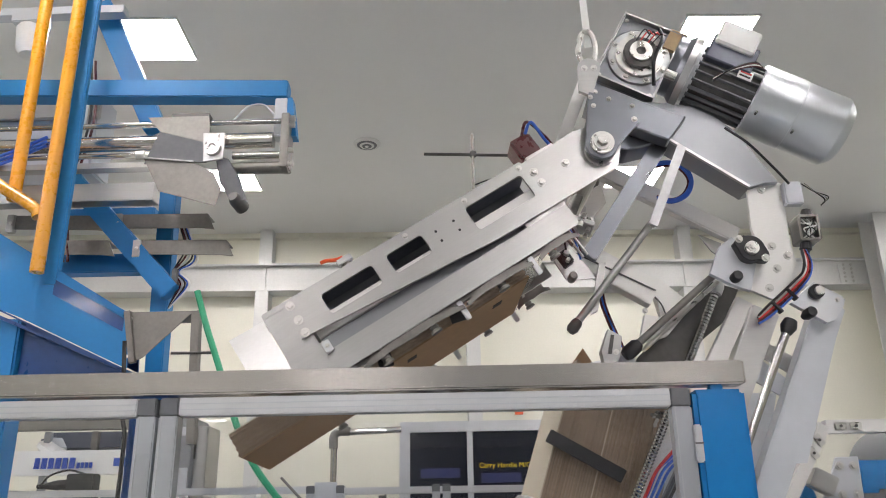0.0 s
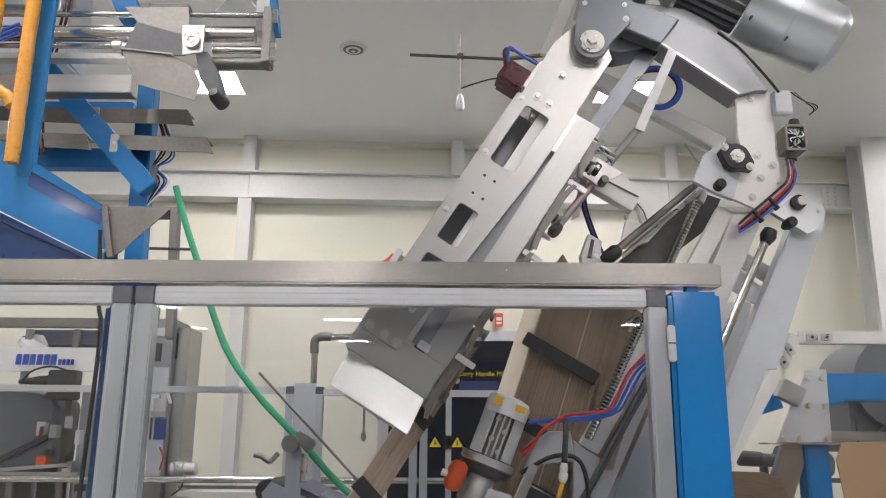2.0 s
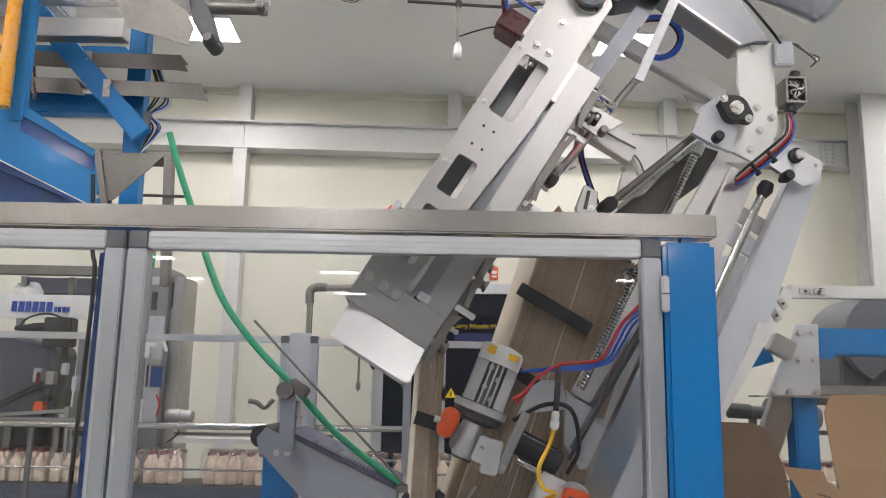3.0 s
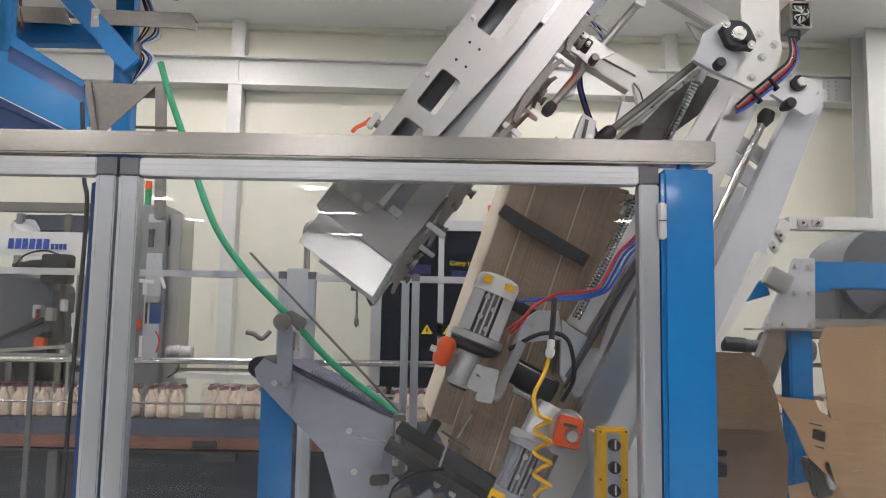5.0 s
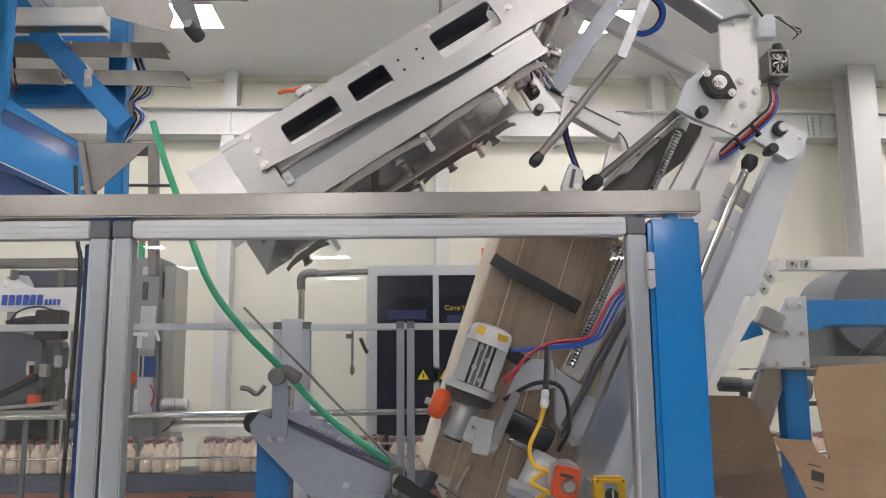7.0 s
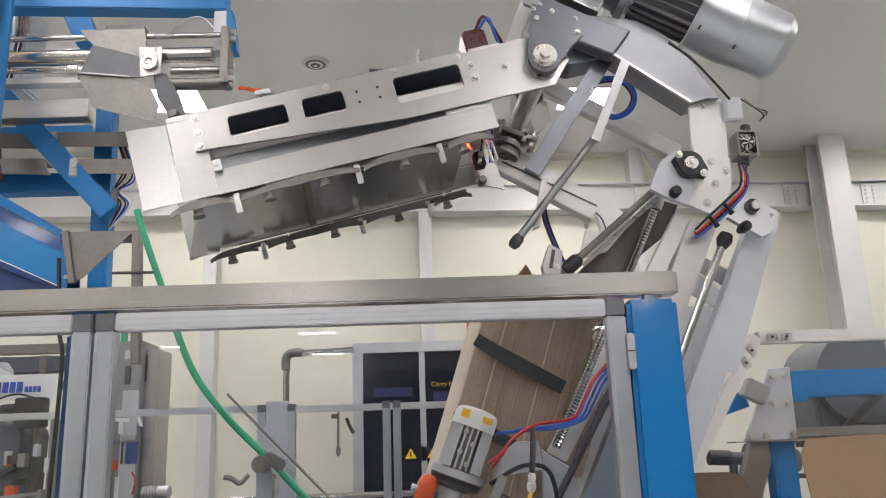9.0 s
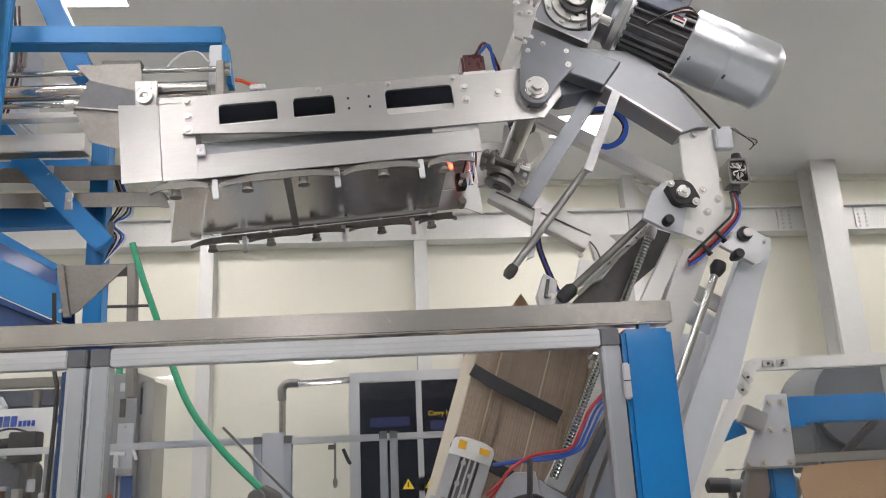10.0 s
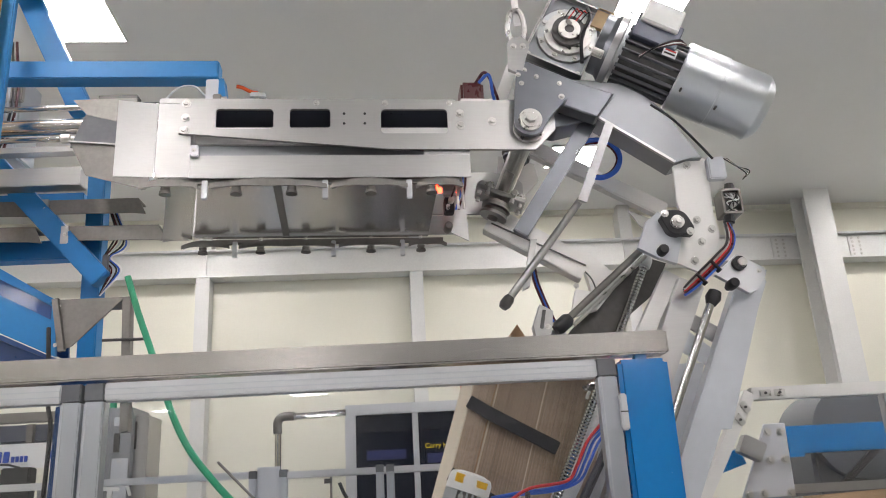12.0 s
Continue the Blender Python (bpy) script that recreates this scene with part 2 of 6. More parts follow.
def spline(pts, per=8):
    pts = [Vector(p) for p in pts]
    e = [2 * pts[0] - pts[1], *pts, 2 * pts[-1] - pts[-2]]
    out = []
    for i in range(1, len(e) - 2):
        for k in range(per):
            t = k / per
            a, b, c, d = e[i - 1:i + 3]
            out.append(0.5 * (2 * b + (c - a) * t + (2 * a - 5 * b + 4 * c - d) * t * t + (3 * b - a - 3 * c + d) * t ** 3))
    return out + [pts[-1]]


def hose(pts, r, per=8, seg=8, bm=None):
    line = spline(pts, per)
    bm2 = bmesh.new()
    loops = []
    ref = Vector((0, 1, 0))
    for i, p in enumerate(line):
        t = (line[min(i + 1, len(line) - 1)] - line[max(i - 1, 0)]).normalized()
        u = t.cross(ref)
        u = u.normalized() if u.length > 0.05 else t.cross(Vector((1, 0, 0))).normalized()
        v = t.cross(u)
        loops.append([bm2.verts.new(p + r * (u * math.cos(6.28318 * k / seg) + v * math.sin(6.28318 * k / seg))) for k in range(seg)])
    for a, b in zip(loops, loops[1:]):
        for k in range(seg):
            bm2.faces.new((a[k], a[(k + 1) % seg], b[(k + 1) % seg], b[k]))
    bm2.faces.new(loops[0][::-1])
    bm2.faces.new(loops[-1])
    return merge(bm, bm2)


def threaded(p, q, r, pitch, bm=None):
    n = int((Vector(q) - Vector(p)).length / pitch)
    rings = [(0, r * 0.8)]
    for i in range(n):
        rings += [((i + 0.25) / n, r), ((i + 0.75) / n, r * 0.78)]
    return turn(p, q, rings + [(1, r * 0.8)], 12, bm)


bolt_bm = bmesh.new()
bmesh.ops.create_cone(bolt_bm, cap_ends=True, segments=14, radius1=1.5, radius2=1.5, depth=0.3, matrix=pose(0, -0.15, 0, 90))
bmesh.ops.create_cone(bolt_bm, cap_ends=True, segments=6, radius1=1.0, radius2=0.95, depth=0.9, matrix=pose(0, -0.7, 0, 90))
BOLT = bpy.data.meshes.new("bolt")
bolt_bm.to_mesh(BOLT)
bolt_bm.free()
BOLT.materials.append(ZINC)


def bolt(parent, x, y, z, r=0.008, ry=0.0):
    """A hex bolt whose head looks towards -y."""
    ob = new("bolt", BOLT)
    ob.parent = parent
    o = ORIGIN[parent.name]
    ob.matrix_basis = pose(x - o.x, y - o.y, z - o.z, 0, ry or random.uniform(0, 60), 0) @ Matrix.Diagonal((r, r, r, 1))
    return ob


# ---- the hall ----
# the building stands turned a little against the machine
HALL = pose(0, 7.86, 0, 0, 0, 2.456) @ pose(0, -7.86, 0)


def in_hall(ob):
    ob.matrix_basis = HALL @ ob.matrix_basis
    return ob


def hall_part(name, bm, material, label, category):
    return in_hall(single(name, bm, material, label, category, kind="structure"))


hall_part("floor", block((-9, -26, -0.2), (10, 8.2, 0)), FLOOR, "grey-blue epoxy coated factory floor", "floor")
hall_part("ceiling", block((-9, -26, 4.6), (10, 8.2, 4.75)), CEIL, "pale grey sandwich-panel ceiling", "ceiling")
hall_part("wall_north", block((-9, 8, 0), (10, 8.2, 4.6)), WALL, "cream insulated panel wall", "wall")
# unseen end wall, coloured grey-blue so that metal mirrors something darker
hall_part("wall_south", block((-9, -26.2, 0), (10, -26, 4.6)), FARWALL, "unseen grey-blue wall that dims the metal reflections", "wall")
hall_part("wall_west", block((-9.2, -26.2, 0), (-9, 8.2, 4.6)), WALL, "cream insulated panel wall", "wall")
hall_part("wall_east", block((10, -26.2, 0), (10.2, 8.2, 4.6)), WALL, "cream insulated panel wall", "wall")
hall_part("trim", block((-9, 7.93, 4.55), (10, 8.0, 4.6)), WALL, "cream cove strip along the ceiling edge", "trim")
# joints between ceiling sheets
bm = None
for sx in (-5.9, 0.09, 6.1):
    bm = block((sx, -26, 4.597), (sx + 0.025, 7.9, 4.601), 0, bm)
hall_part("ceiling_seam", bm, CEIL, "thin pale joint strips in the ceiling", "trim")


def girt():
    g = thing("wall_girt", "horizontal white painted steel channel across the wall", "beam", kind="structure")
    part("web", block((-9, 7.86, 3.965), (10, 7.9, 4.212)), GIRT, g)
    part("top_flange", block((-9, 7.79, 4.212), (10, 8.0, 4.228)), GIRT, g)
    part("bottom_flange", block((-9, 7.79, 3.948), (10, 8.0, 3.965)), GIRT, g)
    for x in (-5.2, -1.965, 0.13, 2.21):
        part("stiffener", block((x - 0.005, 7.83, 3.965), (x + 0.005, 7.86, 4.212)), GIRT, g)
    for x0, x1 in ((3.77, 4.03), (4.60, 4.86)):
        part("splice_plate", block((x0, 7.845, 3.975), (x1, 7.86, 4.2)), GIRT, g)
        b0 = x0 + 0.05 if x0 < 4 else x0 + 0.04
        for i in range(2):
            for k in range(5):
                bolt(g, b0 + i * 0.075, 7.845, 4.0 + k * 0.043, 0.009)
    in_hall(g)


girt()
for x0, x1 in ((-5.3, -5.17), (-2.045, -1.915), (0.015, 0.145), (2.17, 2.3), (6.4, 6.53)):
    c = thing("wall_column", "slender white painted wall stud", "column", group="wall studs", kind="structure")
    part("web", block((x0, 7.8, 0), (x1, 8.0, 3.947), 0.004), GIRT, c)
    part("web", block((x0 + 0.01, 7.82, 4.229), (x1 + 0.01, 8.0, 4.6), 0.004), GIRT, c)
    in_hall(c)
c = thing("wall_column", "wide white painted steel column standing before the wall", "column", kind="structure")
part("front_flange", block((4.015, 7.5, 0), (4.285, 7.515, 4.6), 0.003), GIRT, c)
part("rear_flange", block((4.015, 7.77, 0), (4.285, 7.785, 4.6), 0.003), GIRT, c)
part("web", block((4.14, 7.515, 0), (4.16, 7.77, 4.6)), GIRT, c)
in_hall(c)


def light_panel():
    p = thing("ceiling_light", "square white led panel lit in the ceiling", "ceiling light", (0, 0, 4.6), "ceiling lights")
    part("diffuser", block((-0.215, -0.215, 4.588), (0.215, 0.215, 4.599)), PANEL, p)
    for a, b in (((-0.226, -0.226), (0.226, -0.215)), ((-0.226, 0.215), (0.226, 0.226)), ((-0.226, -0.215), (-0.215, 0.215)), ((0.215, -0.215), (0.226, 0.215))):
        part("frame", block((*a, 4.586), (*b, 4.5995)), WHITE, p)
    return p


# two lines of panels over the machine and the aisle, pairs farther down the hall
first = light_panel()
spots = [(x, 4.5 + 2.1 * i) for i in range(-5, 2) for x in (-5.5, -2.04, 1.45, 4.95)]
spots += [(-3.5, -12.3), (-3.85, -15.7), (-3.4, -15.7), (-4.25, -20.0), (-3.8, -20.0), (-7.3, -13.8), (-7.75, -17.2), (3.6, -12.3), (3.6, -16.5), (7.6, -13.8), (7.6, -19.0)]
first.matrix_basis = HALL @ pose(*spots[0], 4.6)
for x, y in spots[1:]:
    copy_thing(first, HALL @ pose(x, y, 4.6))

d = thing("ceiling_diffuser", "round white air diffuser with concentric rings", "air diffuser", (-0.735, 5.9, 4.6))
for i, r in enumerate((0.108, 0.088, 0.068, 0.048, 0.026)):
    bm = turn((-0.735, 5.9, 4.598), (-0.735, 5.9, 4.58 - i * 0.004), ((0, r), (0.6, r - 0.004), (1, r - 0.013)), 28)
    part("ring", bm, GIRT if i % 2 == 0 else DGREY, d, smooth=True)


# ---- the guard fence before the machine ----
def guard():
    r = thing("guard_rail", "brushed stainless square tube along the top of the guard", "rail")
    part("tube", block((-3.2, 2.085, 2.006), (0.645, 2.145, 2.061), 0.004), STEELX, r)
    part("end_cap", block((0.645, 2.088, 2.009), (0.648, 2.142, 2.058)), STEELX, r)

    def profile_h(parent, x0, x1, z0, z1):
        part("profile", block((x0, 2.09, z0), (x1, 2.13, z1), 0.003), ALUM, parent)
        for k in (0.3, 0.62):
            part("groove", block((x0, 2.0885, z0 + (z1 - z0) * k), (x1, 2.0898, z0 + (z1 - z0) * k + 0.0025)), GREYP, parent)

    def profile_v(parent, x0, x1, z0, z1):
        part("profile", block((x0, 2.09, z0), (x1, 2.13, z1), 0.003), ALUMV, parent)
        part("groove", block((x0 + 0.006, 2.0885, z0), (x0 + 0.009, 2.0898, z1)), GREYP, parent)

    for name, x0, x1, label in (("guard_door", -0.72, 0.517, "aluminium profile door with a clear plastic sheet"),
                                ("guard_door", -2.2, -0.727, "aluminium profile door with a clear sheet beside the first")):
        d = thing(name, label, "guard door", (x0, 2.1, 0.15), "guard doors")
        w = 0.046
        profile_h(d, x0 + w, x1 - w, 1.957, 1.999)
        profile_h(d, x0 + w, x1 - w, 0.15, 0.192)
        profile_v(d, x0, x0 + w, 0.192, 1.957)
        profile_v(d, x1 - w, x1, 0.192, 1.957)
        for cx in (x0, x1 - w):
            for cz in (1.957, 0.15):
                part("corner_block", block((cx, 2.089, cz), (cx + w, 2.131, cz + 0.042), 0.003), DGREY, d, "dark grey plastic corner block")
        pane = part("pane", block((x0 + w - 0.004, 2.106, 0.188), (x1 - w + 0.004, 2.111, 1.961)), GLASS, d, "clear plastic sheet")
        pane.visible_shadow = False
        if x1 > 0:
            for hz in (1.83, 0.9):
                h = part("hinge", block((x1 - 0.005, 2.07, hz), (x1 + 0.012, 2.089, hz + 0.083), 0.003), ALUM, d, "aluminium hinge")
                part("hinge_gap", block((x1 - 0.006, 2.0690, hz + 0.04), (x1 + 0.013, 2.0705, hz + 0.043)), IRON, h)
    p = thing("blue_post", "glossy blue painted square steel post with rounded edges", "post", (0.587, 2.15, 0))
    part("tube", block((0.522, 2.085, 0), (0.642, 2.205, 1.995), 0.010), BLUE, p, smooth=True)
    part("lug", block((0.568, 2.10, 1.995), (0.597, 2.13, 2.006), 0.002), BLUE, p)
    part("latch", block((0.649, 2.12, 1.30), (0.672, 2.16, 1.33), 0.003), BLACK, p, "black latch block")
    part("latch", block((0.649, 2.12, 1.345), (0.672, 2.16, 1.36), 0.003), BLACK, p, "black latch block")
    q = thing("blue_post", "dark blue painted steel post behind the door edge", "post", (-0.83, 2.4, 0))
    part("tube", block((-0.905, 2.36, 0), (-0.805, 2.46, 2.0), 0.01), NAVY, q)
    part("cable", hose([(-0.935, 2.35, 2.2), (-0.915, 2.345, 2.0), (-0.90, 2.34, 1.88), (-0.915, 2.345, 1.3), (-0.92, 2.345, 0.6)], 0.006), BLACK, q, "black cable tied along the post")


guard()

# ---- the swinging arm ----
PIVOT = (0.399, 2.3, 2.711)
ARM_YAW = 3.5
ANGLES = [(0, 32.4), (0.5, 38.8), (1, 45.1), (1.5, 51.2), (2, 57.5), (2.5, 58.8), (3, 58.5), (3.5, 58.5), (4.3, 58.5), (5, 54.2), (5.5, 48.6),
          (6, 43.6), (6.5, 38.5), (7, 33.5), (8, 23.7), (9, 14.3), (9.5, 9.8), (10, 5.4), (10.5, 1.2), (11, -0.3), (11.5, -0.6), (12, -0.6)]


def swing_arm():
    a = thing("swing_arm", "pivoting aluminium gripper arm with suction fingers", "machine arm")
    a.matrix_basis = pose(*PIVOT, 0, -30, ARM_YAW)
    outer = [(-0.998, 0.061), (-0.998, -0.042), (-0.40, -0.091), (0.03, -0.094), (0.094, -0.03), (0.094, 0.02), (0.07, 0.045), (-0.02, 0.066), (-0.16, 0.061)]
    holes = [rounded(-0.896, -0.733, -0.028, 0.033, 0.01), rounded(-0.687, -0.57, -0.026, 0.034, 0.01), rounded(-0.423, -0.227, -0.043, 0.034, 0.012)]
    fp = part("front_plate", slab(outer, 0.0, 0.010, holes), PLATE, a)
    part("rear_plate", slab(outer, 0.52, 0.53), PLATE, a)
    for x, z in ((-0.98, 0.05), (-0.98, 0.005), (-0.982, -0.033), (-0.19, 0.02), (-0.19, -0.018), (-0.095, -0.005)):
        bolt(a, x, 0, z, 0.0085)
    for x in (-0.61, -0.41, -0.22):
        bolt(a, x, 0, 0.053, 0.006)
    for x in (-0.53, -0.47):
        for z in (0.019, -0.012):
            part("screw_hole", slab(disc(x, z, 0.004, 8), -0.001, 0.0), BLACK, a)
    bolt(a, 0.07, 0, 0.0, 0.011)
    # inner beam, seen through the windows
    part("inner_beam", block((-0.955, 0.03, -0.06), (-0.2, 0.14, -0.008), 0.003), PALE, a)
    # added dark sheets: the shade inside the arm, put into colour
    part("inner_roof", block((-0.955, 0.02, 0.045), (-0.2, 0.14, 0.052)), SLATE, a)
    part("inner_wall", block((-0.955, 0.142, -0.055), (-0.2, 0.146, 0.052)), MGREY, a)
    part("top_cover", block((-1.06, 0.012, 0.055), (-0.2, 0.52, 0.074), 0.003), SHEET, a, "folded sheet steel cover")
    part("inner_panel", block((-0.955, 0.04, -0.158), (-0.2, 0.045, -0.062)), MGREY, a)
    # hood end with its flared lip
    part("hood_end", block((-1.06, 0.012, -0.17), (-0.965, 0.018, 0.056), 0.001), SHEET, a)
    lip = slab([(-1.162, 0.047), (-1.16, -0.18), (-1.062, -0.168), (-1.062, 0.055)], 0.0, 0.004)
    for v in lip.verts:
        v.co.y += (v.co.x + 1.062) * 0.35 + 0.012
    part("flared_lip", lip, POLISH, a, "flared sheet steel lip")
    part("rear_hood_end", block((-1.06, 0.502, -0.17), (-0.965, 0.508, 0.056), 0.001), SHEET, a)
    lip = slab([(-1.162, 0.047), (-1.16, -0.18), (-1.062, -0.168), (-1.062, 0.055)], 0.0, 0.004)
    for v in lip.verts:
        v.co.y += 0.504 - (v.co.x + 1.062) * 0.2
    part("rear_lip", lip, SHEET, a, "flared sheet steel lip")
    part("rear_skirt", block((-0.9645, 0.502, -0.172), (-0.165, 0.508, -0.104), 0.001), SHEET, a)
    part("front_skirt", block((-0.9645, 0.013, -0.172), (-0.165, 0.019, -0.104), 0.001), SHEET, a)
    part("skirt_gusset", block((-0.30, 0.012, -0.104), (-0.165, 0.018, -0.06)), POLISH, a)
    t = part("tab", block((-0.962, -0.006, -0.112), (-0.94, 0.012, -0.08), 0.002), ALUM, a)
    bolt(a, -0.951, -0.006, -0.096, 0.004)
    # the tray under the arm
    tray = slab([(-0.945, 0.04), (-0.255, 0.04), (-0.255, 0.54), (-1.06, 0.54)], -0.160, -0.166)
    lay = Matrix(((1, 0, 0, 0), (0, 0, 1, 0), (0, 1, 0, 0), (0, 0, 0, 1)))
    part("tray", turned(tray, lay), MIRROR, a, "bright polished sheet steel tray")
    tray = slab([(-1.03, 0.05), (-0.95, 0.05), (-1.064, 0.53), (-1.165, 0.53)], -0.170, -0.175)
    part("tray_end", turned(tray, lay), MIRROR, a, "polished tapering end sheet")
    part("tray_strip", bar((-0.727, 0.05, -0.168), (-0.745, 0.53, -0.168), 0.022, 0.004), DSTEEL, a)
    for y in (0.03, 0.55):
        part("edge_bar", block((-1.0, y, -0.182), (-0.2, y + 0.012, -0.166)), DSTEEL, a)
        for x0, x1 in ((-1.10, -0.939), (-0.907, -0.58), (-0.567, -0.35), (-0.324, -0.19)):
            n = 12
            up = [(x0 + (x1 - x0) * k / n, -0.174 - 0.018 * abs(2 * k / n - 1) ** 2.2) for k in range(n + 1)]
            lo = [(x, z - 0.024 + 0.012 * abs(2 * k / n - 1)) for k, (x, z) in enumerate(up)]
            part("suction_finger", slab(up + lo[::-1], y - 0.020, y - 0.017), DSTEEL, a)
            part("finger_flange", slab(up + [(x, z - 0.003) for x, z in up[::-1]], y - 0.017, y + 0.014), SHEET, a)
        for x in (-0.922, -0.585, -0.345):
            part("finger_bracket", block((x - 0.008, y - 0.012, -0.232), (x + 0.008, y + 0.0, -0.176), 0.002), ALUM, a)
        for x in (-1.03, -0.835, -0.68, -0.455, -0.28):
            c = part("suction_cup", turn((x, y - 0.004, -0.176), (x, y - 0.004, -0.216), ((0, 0.007), (0.3, 0.007), (0.32, 0.013), (0.5, 0.011), (0.55, 0.014), (0.75, 0.011), (0.8, 0.016), (1, 0.017)), 14), DSTEEL, a, "small ribbed suction cup", True)
            part("fitting", rod((x, y - 0.004, -0.168), (x, y - 0.004, -0.178), 0.006, None, 8), ZINC, c)
    # valve and coupling at the pivot end
    part("side_plate", slab([(-0.225, -0.055), (-0.165, -0.055), (-0.155, -0.30), (-0.235, -0.26)], 0.20, 0.206), SHEET, a)
    part("sensor_body", block((-0.235, 0.12, -0.235), (-0.205, 0.16, -0.19), 0.003), BLACK, a, "black optical sensor")
    part("sensor_lamp", block((-0.262, 0.10, -0.179), (-0.242, 0.12, -0.167), 0.002), REDLED, a, "glowing red sensor lamp")
    part("roller", turn((-0.22, 0.16, -0.262), (-0.22, 0.21, -0.262), ((0, 0.010), (0.1, 0.013), (0.9, 0.013), (1, 0.010)), 18), DSTEEL, a, "", True)
    for dx in (-0.205, -0.19):
        part("guide_pin", rod((dx, 0.06, -0.06), (dx + 0.004, 0.06, -0.25), 0.004, None, 8), ZINC, a)
    part("sensor_bracket", block((-0.240, 0.10, -0.19), (-0.196, 0.118, -0.178), 0.002), ALUM, a)
    part("sensor_fitting", rod((-0.216, 0.118, -0.205), (-0.216, 0.098, -0.205), 0.009, None, 12), ZINC, a)
    part("sensor_fitting", rod((-0.226, 0.118, -0.225), (-0.226, 0.10, -0.225), 0.006, None, 10), ZINC, a)
    part("sensor_lead", hose([(-0.216, 0.10, -0.20), (-0.20, 0.09, -0.16), (-0.185, 0.10, -0.11), (-0.17, 0.12, -0.07)], 0.003, 6, 6), BLACK, a, "thin black lead")
    for k in range(2):
        part("air_line", hose([(-0.20 - 0.008 * k, 0.07, -0.25), (-0.178 - 0.008 * k, 0.06, -0.18), (-0.172 - 0.008 * k, 0.06, -0.10), (-0.16, 0.07, -0.05)], 0.003, 6, 6), (DRED, BLUEP)[k], a, "thin air line")
    v = part("valve_block", block((-0.176, 0.05, 0.07), (-0.105, 0.14, 0.155), 0.008), DRED, a, "dark red valve block")
    part("valve_base", block((-0.185, 0.0, 0.058), (-0.09, 0.15, 0.07), 0.002), STEEL, v)
    part("valve_hose", hose([(-0.12, 0.05, 0.15), (-0.09, 0.03, 0.165), (-0.075, 0.06, 0.11), (-0.05, 0.1, 0.06)], 0.005), BLUEP, a, "blue air hose")
    part("valve_hose", hose([(-0.13, 0.06, 0.152), (-0.10, 0.03, 0.172), (-0.06, 0.08, 0.12), (-0.04, 0.12, 0.06)], 0.005), DRED, a, "dark red air hose")
    lv = part("lever_base", block((-0.808, 0.03, 0.088), (-0.762, 0.06, 0.105), 0.003), ALUM, a)
    part("lever_post", rod((-0.785, 0.045, 0.073), (-0.785, 0.045, 0.089), 0.012, None, 12), DSTEEL, lv)
    part("lever", hose([(-0.785, 0.04, 0.106), (-0.805, 0.038, 0.109), (-0.83, 0.03, 0.118), (-0.846, 0.025, 0.119)], 0.0055, 6, 8), ORANGE, lv, "orange clamping lever")
    for c in a.children:
        c.matrix_basis = pose(-0.012, 0, 0.030) @ Matrix.Diagonal((0.975, 1, 1, 1)) @ c.matrix_basis
    part("pivot_boss", rod((0, -0.012, 0), (0, 0.0, 0), 0.045, None, 24), ZINC, a)
    part("pivot_shaft", rod((0, 0.011, 0), (0, 0.519, 0), 0.03, None, 20), STEEL, a)
    return a


arm = swing_arm()


# ---- the bundle that the arm lays into the magazine ----
def carton_bundle():
    b = thing("carton_bundle", "strapped bundle of flat brown cardboard cartons", "carton bundle")
    t, n = 0.0044, 17
    for i in range(n):
        z = -0.0374 + i * t
        off, dy = random.uniform(-0.004, 0.004), random.uniform(0, 0.003)
        part("carton", block((-0.45 + off, -0.2 + dy, z), (0.45 + off, 0.2, z + t - (0.0006, 0.001, 0.0003)[i % 3])), CARD if i == 0 else CARDFACE if i == n - 1 else CARDEDGE, b)
    for x in (0.226, -0.004):
        part("strap", bar((x + 0.010, -0.203, 0.0385), (x - 0.010, -0.203, -0.0400), 0.040, 0.004), BLACK, b, "black strap")
    for x in (-0.1, 0.05, 0.34):
        part("printed_mark", block((x, -0.12, -0.0384), (x + 0.03, -0.08, -0.0376)), INK, b, "smudged black print")
    return b


bundle = carton_bundle()


